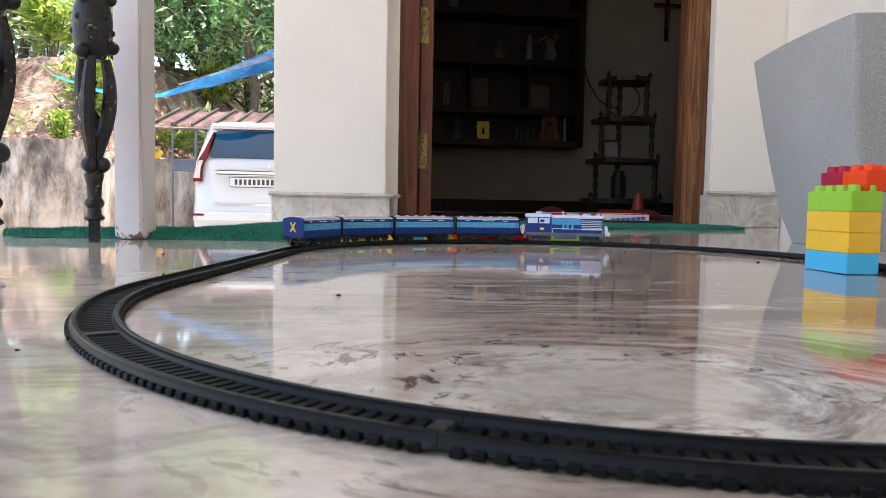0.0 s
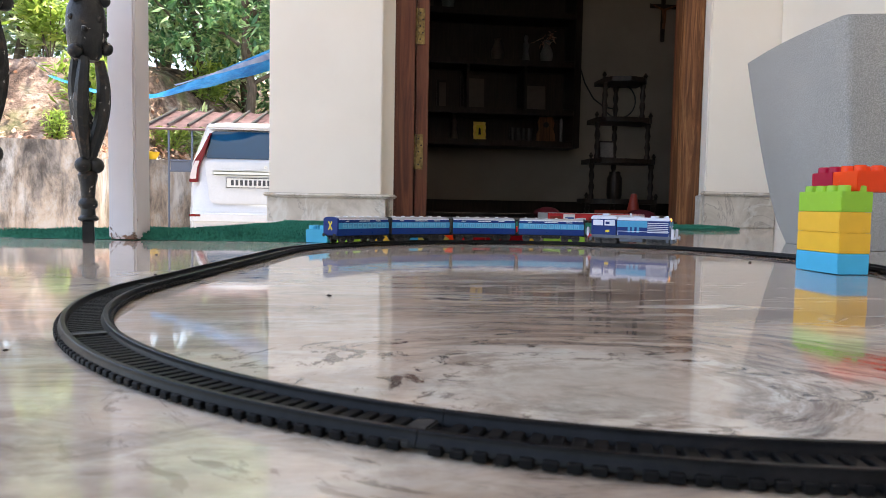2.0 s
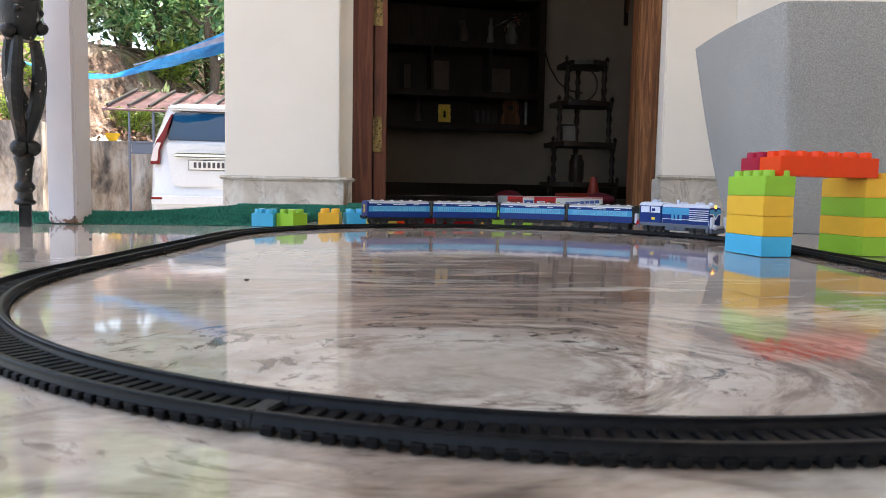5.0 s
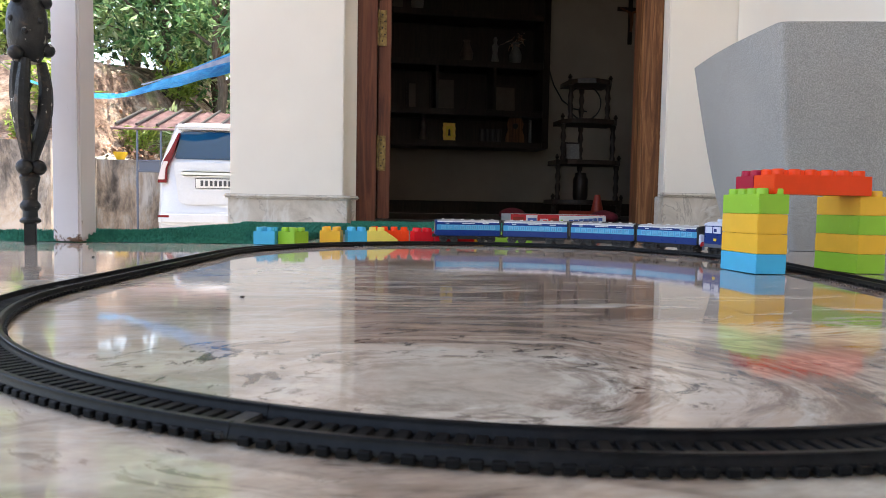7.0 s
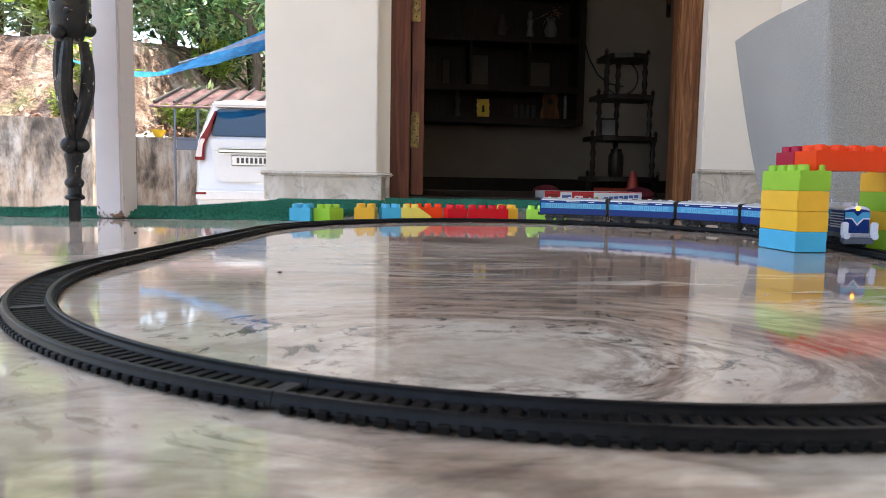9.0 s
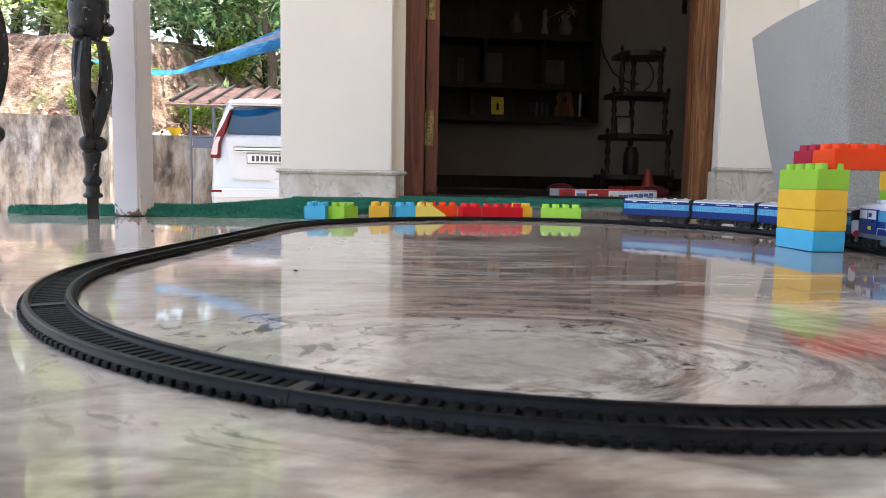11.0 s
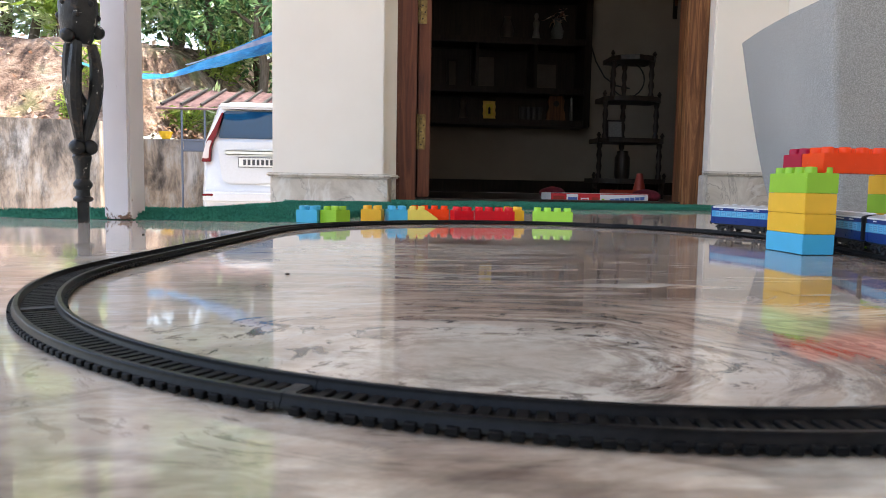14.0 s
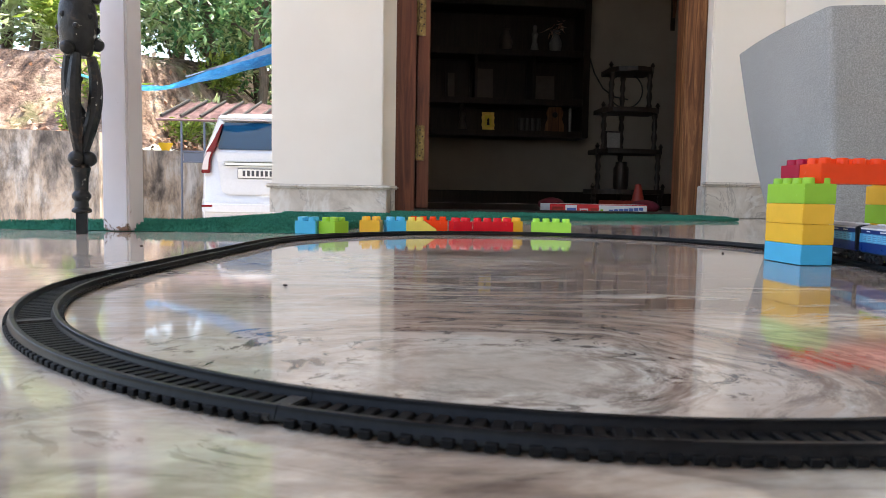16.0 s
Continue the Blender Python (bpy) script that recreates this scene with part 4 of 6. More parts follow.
def build_awning():
    a = thing("awning", "faded maroon sheet awning on a blue-grey metal frame", "awning", pose(0, 0, 0))
    bm = bmesh.new()
    # corrugated sloping sheet
    n = 60
    top, bot = [], []
    for i in range(n + 1):
        x = -2.62 + 3.4 * i / n
        r = 0.012 * math.cos(i * math.pi / 1.5)
        bot.append(bm.verts.new((x - 0.0, 9.35, 0.965 + r)))
        top.append(bm.verts.new((x + 0.14, 10.2, 1.265 + r)))
    for i in range(n):
        bm.faces.new((bot[i], bot[i + 1], top[i + 1], top[i]))
    bmesh.ops.solidify(bm, geom=bm.faces[:], thickness=0.006)
    part("sheet", bm, M["awning"], a)
    for k in range(14):
        x = -2.58 + 0.24 * k
        part("rib", add_tube(bmesh.new(), [(x, 9.33, 0.992), (x + 0.14, 10.2, 1.292)], 0.017, 6), M["car_dark"], a)
    part("front_rail", add_tube(bmesh.new(), [(-2.64, 9.34, 0.94), (0.8, 9.34, 0.94)], 0.016, 6), M["awning"], a)
    gz = GROUND_Z - 0.024
    for x in (-2.34, -2.06, -1.9, 0.7):
        part("frame_post", add_tube(bmesh.new(), [(x, 9.36, gz), (x, 9.36, 0.94)], 0.015, 6), M["loco_grey"], a)
    for z in (0.42, 0.55):
        part("cross_bar", add_tube(bmesh.new(), [(-2.34, 9.36, z), (-1.9, 9.36, z)], 0.013, 6), M["loco_grey"], a)
    part("lower_panel", box(-2.32, -2.08, 9.365, 9.375, 0.43, 0.54), M["loco_grey"], a)
    return a


build_awning()
bmp = add_lathe(bmesh.new(), [(0.045, 0), (0.085, 0.08), (0.098, 0.105), (0.098, 0.118), (0.082, 0.118), (0.07, 0.095), (0.02, 0.09)], 18)
yp = part("flower_pot", bmp, M["yellow_pot"])
yp.matrix_basis = pose(-2.86, 10.56, 0.605)
tagged(yp, "yellow plastic flower pot on the wall top", "pot")

# ---------- porch: post, balusters, mats, planter ----------
post = part("post", box(-0.0205, 0.0205, -0.0205, 0.0205, 0.0, 2.78, 0.003, 2), M["rusty"])
post.matrix_basis = pose(-0.3525, 1.090, 0.0015, 0, 0, -14)
tagged(post, "square steel post in chipped white paint, rusty at its foot", "post")


def build_baluster(x, y, turn):
    b = thing("baluster", "black cast iron baluster with bowed bars and knobs", "baluster", pose(x, y, 0, 0, 0, turn), "balusters of the porch rail")
    part("foot", box(-0.0068, 0.0068, -0.0068, 0.0068, 0.0, 0.03, 0.001), M["iron"], b)
    part("shank", add_lathe(bmesh.new(), [(0.009, 0.028), (0.0125, 0.030), (0.0125, 0.033), (0.009, 0.036), (0.0085, 0.044), (0.012, 0.049), (0.012, 0.053), (0.0085, 0.058), (0.0095, 0.075), (0.0125, 0.088), (0.009, 0.093)], 14), M["iron"], b)

    def knobs(z, r=0.0105, off=0.0095, tilt=0.0):
        for a in (0, 120, 240):
            m = Matrix.Translation((off * math.cos(radians(a)), off * math.sin(radians(a)), z + tilt * math.cos(radians(a))))
            bm = bmesh.new()
            bmesh.ops.create_uvsphere(bm, u_segments=12, v_segments=8, radius=r, matrix=m)
            part("knob", bm, M["iron"], b)

    knobs(0.1005)
    for z0, s in ((0.108, 1.0),):
        # bowed bars, slightly twisted
        for a in (0, 120, 240):
            pts, rad = [], []
            for k in range(13):
                t = k / 12
                w = 0.0035 + 0.0165 * math.sin(0.5 * math.pi * min(1.0, t / 0.68)) ** 1.15 - 0.004 * max(0.0, t - 0.8) / 0.2
                ang = radians(a + 25 * t)
                pts.append((w * math.cos(ang), w * math.sin(ang), z0 + 0.128 * t))
                rad.append(0.0058 + 0.0034 * math.sin(math.pi * min(1.0, t * 0.9 + 0.05)))
            part("bowed_bar", add_tube(bmesh.new(), pts, rad, 9), M["iron"], b)
        curl = []
        for k in range(14):
            t = k / 13
            curl.append((0.009 * math.cos(5 * t), 0.009 * math.sin(5 * t), z0 + 0.03 + 0.07 * t))
        part("scroll", add_tube(bmesh.new(), curl, [0.0045 + 0.0045 * math.sin(math.pi * k / 13) for k in range(14)], 8), M["iron"], b)
    knobs(0.2455, 0.0092, 0.0225, 0.006)
    part("bulb", add_lathe(bmesh.new(), [(0.014, 0.234), (0.020, 0.246), (0.0232, 0.262), (0.0240, 0.285), (0.022, 0.30), (0.016, 0.315), (0.011, 0.322)], 18), M["iron"], b)
    for k in range(8):
        a = k * 45
        bm = bmesh.new()
        bmesh.ops.create_uvsphere(bm, u_segments=8, v_segments=6, radius=0.0045, matrix=Matrix.Translation((0.0225 * math.cos(radians(a)), 0.0225 * math.sin(radians(a)), 0.27 + 0.015 * (k % 2))))
        part("bead", bm, M["iron"], b)
    knobs(0.312, 0.008, 0.021)
    part("upper_shank", add_lathe(bmesh.new(), [(0.012, 0.318), (0.010, 0.36), (0.013, 0.40), (0.0095, 0.45), (0.0095, 0.62)], 14), M["iron"], b)
    return b


build_baluster(-0.379, 1.006, 15)
build_baluster(-0.401, 0.783, 40)


def build_mat(name, outline, th, label, seed, tufts):
    """A turf mat: a slab with an uneven pile of short blades."""
    cx, cy = sum(p[0] for p in outline) / len(outline), sum(p[1] for p in outline) / len(outline)
    t = thing(name, label, "mat", pose(cx, cy, 0.0005))
    loc = [(x - cx, y - cy) for x, y in outline]
    part("backing", add_plan(bmesh.new(), loc, 0, th * 0.75), M["turf"], t)
    rng = random.Random(seed)

    def inside(x, y):
        c = False
        for (xa, ya), (xb, yb) in zip(loc, loc[1:] + loc[:1]):
            if (ya > y) != (yb > y) and x < (xb - xa) * (y - ya) / (yb - ya) + xa:
                c = not c
        return c
    x0, x1 = min(p[0] for p in loc), max(p[0] for p in loc)
    y0, y1 = min(p[1] for p in loc), max(p[1] for p in loc)
    verts, faces = [], []
    while len(faces) < tufts:
        x, y = rng.uniform(x0, x1), y0 + (y1 - y0) * rng.random() ** 1.6
        if not inside(x, y):
            continue
        a = rng.uniform(0, 6.283)
        dx, dy = 0.0020 * math.cos(a), 0.0020 * math.sin(a)
        z = th * (rng.uniform(0.85, 1.25) + 0.25 * noise.noise((x * 14, y * 14, 0)))
        lx, ly = rng.gauss(0, 0.002), rng.gauss(-0.001, 0.002)
        i = len(verts)
        verts += [(x - dx, y - dy, th * 0.5), (x + dx, y + dy, th * 0.5), (x + lx, y + ly, z)]
        faces.append((i, i + 1, i + 2))
    # tufts along the cut edge
    for (xa, ya), (xb, yb) in zip(loc, loc[1:] + loc[:1]):
        for _ in range(int(1800 * math.hypot(xb - xa, yb - ya))):
            u = rng.random()
            x, y = xa + (xb - xa) * u, ya + (yb - ya) * u
            i = len(verts)
            d = rng.uniform(-0.002, 0.002)
            verts += [(x - 0.0016, y, th * 0.05 * rng.random()), (x + 0.0016, y, th * 0.1), (x + d, y + rng.uniform(-0.004, 0.001), th * rng.uniform(0.5, 1.1))]
            faces.append((i, i + 1, i + 2))
    tagged(leaf_mesh("turf", (verts, faces), M["turf"], t), kind="stuff")
    return t


build_mat("door_mat", [(-0.535, 1.10), (-0.30, 1.083), (-0.09, 1.074), (-0.03, 1.20), (0.05, 1.50), (0.055, 1.84), (-0.20, 1.86), (-0.205, 1.66), (-0.295, 1.28), (-0.45, 1.165)],
          0.012, "thick green artificial turf mat lying by the post", 5, 36000)
build_mat("door_mat", [(0.07, 1.74), (0.45, 1.76), (0.80, 1.86), (1.03, 1.90), (1.05, 2.17), (0.07, 2.17)], 0.010, "green artificial turf mat in front of the door", 6, 26000)


def build_planter():
    p = thing("planter", "tall square planter of speckled grey stone, flaring upwards", "planter", pose(0.847, 1.111, 0.0005, 0, 0, -9))
    bm = bmesh.new()
    rings = []
    H = 0.333

    def ring(hw, z, c):
        pts = []
        for sx, sy in ((1, 1), (-1, 1), (-1, -1), (1, -1)):
            for k in range(5):
                a = math.atan2(sy, sx) - math.pi / 4 + k * math.pi / 8
                pts.append((sx * (hw - c) + c * math.cos(a), sy * (hw - c) + c * math.sin(a), z))
            # the side that follows, bowed outwards
            for k in range(1, 8):
                t, out = 1 - k / 4, hw + 0.009 * math.sin(math.pi * k / 8)
                pts.append((sx * t * (hw - c), sy * out, z) if sx == sy else (sx * out, sy * t * (hw - c), z))
        return [bm.verts.new(q) for q in pts]
    for k in range(9):
        t = k / 8
        rings.append(ring(0.120 + 0.060 * (t ** 0.72), H * t, 0.012))
    rings.append(ring(0.168, H + 0.001, 0.008))
    rings.append(ring(0.160, H - 0.03, 0.006))
    for a, b in zip(rings, rings[1:]):
        n = len(a)
        for k in range(n):
            bm.faces.new((a[k], a[(k + 1) % n], b[(k + 1) % n], b[k]))
    bm.faces.new(rings[0][::-1])
    part("pot_body", bm, M["granite"], p)
    part("soil", box(-0.155, 0.155, -0.155, 0.155, H - 0.045, H - 0.031), M["soil"], p)
    return p


build_planter()

# ---------- building blocks ----------
PIT, BH = 0.0159, 0.0192


def block_meshes(nx, ny, mat, pit=PIT, key={}):
    k = (nx, ny, mat.name, pit)
    if k not in key:
        w, d = nx * pit - 0.0004, ny * pit - 0.0004
        body = box(-w / 2, w / 2, -d / 2, d / 2, 0.0001, BH - 0.0002, 0.0005, 2)
        stud = add_lathe(bmesh.new(), [(0.0056, 0), (0.0055, 0.0048), (0.0051, 0.0057), (0.0044, 0.0060)], 18)
        key[k] = (mesh_of("brick_body", body, mat), mesh_of("stud", stud, mat))
    return key[k]


def block(nx, ny, mat, x, y, z, turn, label, group, pit=PIT):
    t = thing("building_block", label, "toy block", pose(x, y, z, 0, 0, turn), group)
    b, s = block_meshes(nx, ny, mat, pit)
    inst("brick_body", b, t, Matrix.Identity(4))
    for i in range(nx):
        for j in range(ny):
            inst("stud", s, t, Matrix.Translation(((i - (nx - 1) / 2) * pit, (j - (ny - 1) / 2) * pit, BH - 0.0004)))
    return t


GT = "blocks of the toy arch"
for k, (c, n) in enumerate((("b_blue", "blue"), ("b_yellow", "yellow"), ("b_yellow", "yellow"), ("b_green", "green"))):
    block(2, 4, M[c], 0.4222 + 0.0004 * (k % 2), 0.6605, 0.0005 + BH * k, 0.6 * (k % 2) - 0.3, n + " plastic toy block stacked in the arch tower", GT)
for k, (c, n) in enumerate((("b_green", "green"), ("b_yellow", "yellow"), ("b_green", "green"), ("b_yellow", "yellow"))):
    block(2, 4, M[c], 0.5355, 0.668, 0.0005 + BH * k, 0.5 * (k % 2), n + " plastic toy block stacked in the arch tower", GT)
block(6, 2, M["b_orange"], 0.4765, 0.6495, 0.0005 + BH * 4, 0.0, "long orange plastic toy block bridging both towers", GT, 0.0175)
block(2, 2, M["b_crimson"], 0.4395, 0.6825, 0.0005 + BH * 4, 0.0, "crimson plastic toy block on top of the tower", GT)

GR = "blocks lying in a row behind the track"
block(2, 2, M["b_blue"], -0.0845, 1.074, 0.0005, -14, "blue plastic toy block on the floor", GR)
block(2, 2, M["b_green"], -0.0475, 1.068, 0.0005, -38, "green plastic toy block on the floor", GR)
block(2, 2, M["b_yellow"], 0.008, 1.124, 0.0005, -10, "yellow plastic toy block on the floor", GR)
block(2, 2, M["b_blue"], 0.046, 1.124, 0.0005, 8, "blue plastic toy block on the floor", GR)


def slope_block(x, y, turn):
    t = thing("building_block", "pale yellow sloping plastic toy block on the floor", "toy block", pose(x, y, 0.0005, 0, 0, turn), GR)
    bm = add_prism(bmesh.new(), [(-0.0235, 0.0001), (0.0235, 0.0001), (0.0235, 0.006), (0.004, BH), (-0.0235, BH)], -0.0157, 0.0157, 0.0005)
    part("brick_body", bm, M["b_lemon"], t)
    s = block_meshes(2, 2, M["b_lemon"])[1]
    for j in (-0.5, 0.5):
        inst("stud", s, t, Matrix.Translation((-0.0155, j * PIT, BH - 0.0004)))
        inst("stud", s, t, Matrix.Translation((-0.0025, j * PIT, BH - 0.0004)))


slope_block(0.0865, 1.122, -4)
block(4, 2, M["b_orange"], 0.1, 1.158, 0.0005, -6, "orange plastic toy block on the floor", GR)
block(2, 2, M["b_red"], 0.149, 1.126, 0.0005, 6, "red plastic toy block on the floor", GR)
block(4, 2, M["b_red"], 0.2, 1.126, 0.0005, -3, "red plastic toy block on the floor", GR)
block(2, 2, M["b_yellow"], 0.238, 1.162, 0.0005, 2, "yellow plastic toy block on the floor", GR)
block(4, 2, M["b_lime"], 0.297, 1.132, 0.0005, -12, "lime green plastic toy block on the floor", GR)

# ---------- toy track ----------
C1, R1, C2, R2 = Vector((0.1255, 0.4556)), 0.2966, Vector((0.1885, 0.7793)), 0.3082
_D = C2 - C1
_A0, _B = math.atan2(_D.y, _D.x), math.acos((R1 - R2) / _D.length)
PHI_L, PHI_R = _A0 + _B, _A0 - _B
STRAIGHT = _D.length * math.sin(_B)
ARC2, ARC1 = R2 * 2 * _B, R1 * (2 * math.pi - 2 * _B)
LOOP = 2 * STRAIGHT + ARC1 + ARC2


def on_track(s):
    """Place and heading (degrees, 0 along +y) on the loop's centre line, clockwise from the near end of its left straight."""
    s = s % LOOP
    uL, uR = Vector((math.cos(PHI_L), math.sin(PHI_L))), Vector((math.cos(PHI_R), math.sin(PHI_R)))
    if s < STRAIGHT:
        p = (C1 + R1 * uL).lerp(C2 + R2 * uL, s / STRAIGHT)
        a = PHI_L
    elif s < STRAIGHT + ARC2:
        a = PHI_L - (s - STRAIGHT) / R2
        p = C2 + R2 * Vector((math.cos(a), math.sin(a)))
    elif s < 2 * STRAIGHT + ARC2:
        p = (C2 + R2 * uR).lerp(C1 + R1 * uR, (s - STRAIGHT - ARC2) / STRAIGHT)
        a = PHI_R
    else:
        a = PHI_R - (s - 2 * STRAIGHT - ARC2) / R1
        p = C1 + R1 * Vector((math.cos(a), math.sin(a)))
    return p, math.degrees(a) - 180.0


RAIL_TOP, GAUGE = 0.0050, 0.0172
track = thing("toy_track", "oval of black plastic toy train track on the floor", "toy track", pose(0, 0, 0.0005))
SECTIONS = 14
tie_me = mesh_of("sleeper", box(-0.0121, 0.0121, -0.0017, 0.0017, 0.0, 0.0022, 0.0003, 1), M["tie"], False)
PITCH = LOOP / 504
rest_v, rest_f = [], []
for k in range(SECTIONS):
    s0, s1 = LOOP * k / SECTIONS + 0.00012, LOOP * (k + 1) / SECTIONS - 0.00012
    sec = bmesh.new()
    n = 18
    pr = [(-0.0088, 0.0002), (0.0088, 0.0002), (0.0086, 0.0011), (-0.0086, 0.0011)]
    rings = []
    for i in range(n + 1):
        p, hd = on_track(s0 + (s1 - s0) * i / n)
        m = pose(p.x, p.y, 0, 0, 0, hd)
        rings.append([sec.verts.new(m @ Vector((x, 0, z))) for x, z in pr])
    for a, b in zip(rings, rings[1:]):
        for j in range(4):
            sec.faces.new((a[j], a[(j + 1) % 4], b[(j + 1) % 4], b[j]))
    sec.faces.new(rings[0][::-1])
    sec.faces.new(rings[-1])
    bed = part("track_section", sec, M["tie"], track)
    for side in (-1, 1):
        rb = bmesh.new()
        c = side * GAUGE / 2
        # foot, web and head of the rail
        prof = [(c - 0.0021, 0.0012), (c + 0.0021, 0.0012), (c + 0.0019, 0.0024), (c + 0.0014, 0.0032), (c + 0.0011, 0.0042), (c + 0.0011, RAIL_TOP - 0.0003), (c + 0.0008, RAIL_TOP), (c - 0.0008, RAIL_TOP), (c - 0.0011, RAIL_TOP - 0.0003), (c - 0.0011, 0.0042), (c - 0.0014, 0.0032), (c - 0.0019, 0.0024)]
        rings = []
        for i in range(n + 1):
            p, hd = on_track(s0 + (s1 - s0) * i / n)
            m = pose(p.x, p.y, 0, 0, 0, hd)
            rings.append([rb.verts.new(m @ Vector((x, 0, z))) for x, z in prof])
        q = len(prof)
        for a, b in zip(rings, rings[1:]):
            for j in range(q):
                rb.faces.new((a[j], a[(j + 1) % q], b[(j + 1) % q], b[j]))
        rb.faces.new(rings[0][::-1])
        rb.faces.new(rings[-1])
        part("rail", rb, M["track"], bed)
    # joint clip
    p, hd = on_track(s0 + 0.004)
    jb = box(-0.0112, 0.0112, -0.0030, 0.0030, 0.0008, 0.0027, 0.0005)
    bmesh.ops.transform(jb, matrix=pose(p.x, p.y, 0, 0, 0, hd), verts=jb.verts)
    part("joint_clip", jb, M["dusty"], bed, "scuffed black joint clip")
    i0, i1 = math.ceil(s0 / PITCH), math.floor(s1 / PITCH)
    for i in range(i0, i1 + 1):
        p, hd = on_track(i * PITCH)
        m = pose(p.x, p.y, 0.0002, 0, 0, hd)
        if p.y < 0.62 and p.x < 0.30:
            inst("sleeper", tie_me, bed, m)
        else:
            b0 = len(rest_v)
            for vv in tie_me.vertices:
                rest_v.append(m @ vv.co)
            rest_f += [tuple(b0 + j for j in f.vertices) for f in tie_me.polygons]
tagged(leaf_mesh("sleeper_rest", (rest_v, rest_f), M["tie"], track), "black sleepers", kind="stuff")

# ---------- toy train ----------
def wheelset(parent, y):
    """An axle with two flanged wheels that turns on its bogie."""
    m = pose(0, 0, 0, 0, 90, 0)
    bm = bmesh.new()
    for s in (-1, 1):
        c = s * GAUGE / 2
        add_lathe(bm, [(0.0015, c - 0.0016), (0.0050, c - 0.0016), (0.0050, c + 0.0012), (0.0015, c + 0.0012)], 14, m)
        add_lathe(bm, [(0.0015, c - s * 0.0016 - 0.0004), (0.0060, c - s * 0.0016 - 0.0004), (0.0060, c - s * 0.0016 + 0.0004), (0.0015, c - s * 0.0016 + 0.0004)], 14, m)
        for k in range(4):
            a = k * math.pi / 2
            add_lathe(bm, [(0.0007, -0.0002), (0.0007, 0.0006)], 6, Matrix.Translation((c + s * 0.0014, 0.003 * math.cos(a), 0.003 * math.sin(a))) @ m)
    add_lathe(bm, [(0.001, -0.009), (0.001, 0.009)], 8, m)
    w = part("wheel", bm, M["wheel"], parent)
    w.matrix_basis = pose(0, y, 0.0050)
    return w


def bogie(parent, y, axles):
    """A side frame block with its boxes and springs."""
    f = part("bogie", box(-0.0065, 0.0065, y - 0.012, y + 0.012, 0.0048, 0.0085, 0.0006), M["chassis"], parent)
    for s in (-1, 1):
        sb = bmesh.new()
        add_box(sb, min(s * 0.0100, s * 0.0122), max(s * 0.0100, s * 0.0122), y - 0.0135, y + 0.0135, 0.0046, 0.0068, 0.0005)
        for dy in (-0.008, 0.008):
            add_box(sb, min(s * 0.0100, s * 0.0130), max(s * 0.0100, s * 0.0130), y + dy - 0.0022, y + dy + 0.0022, 0.0032, 0.0082, 0.0006)
        add_box(sb, min(s * 0.0098, s * 0.0128), max(s * 0.0098, s * 0.0128), y - 0.0028, y + 0.0028, 0.0040, 0.0062, 0.0006)
        part("side_frame", sb, M["chassis"], f)
    return [wheelset(parent, y + dy) for dy in axles]


def arched(hw, z0, z1, rise, n=7):
    """Body section: straight sides and an arched roof."""
    pts = [(-hw, z0), (hw, z0), (hw, z1)]
    for k in range(1, n):
        t = k / n
        pts.append((hw * (1 - 2 * t), z1 + rise * math.sin(math.pi * t) ** 0.6))
    pts.append((-hw, z1))
    return pts


CL, CW = 0.0998, 0.0130
BODY_RISE = 1.10


def raise_body(t):
    """Brings everything above the running frame to its full height."""
    for p in t.children_recursive:
        if p.type == "MESH":
            for v in p.data.vertices:
                if v.co.z > 0.0085:
                    v.co.z = 0.0085 + (v.co.z - 0.0085) * BODY_RISE




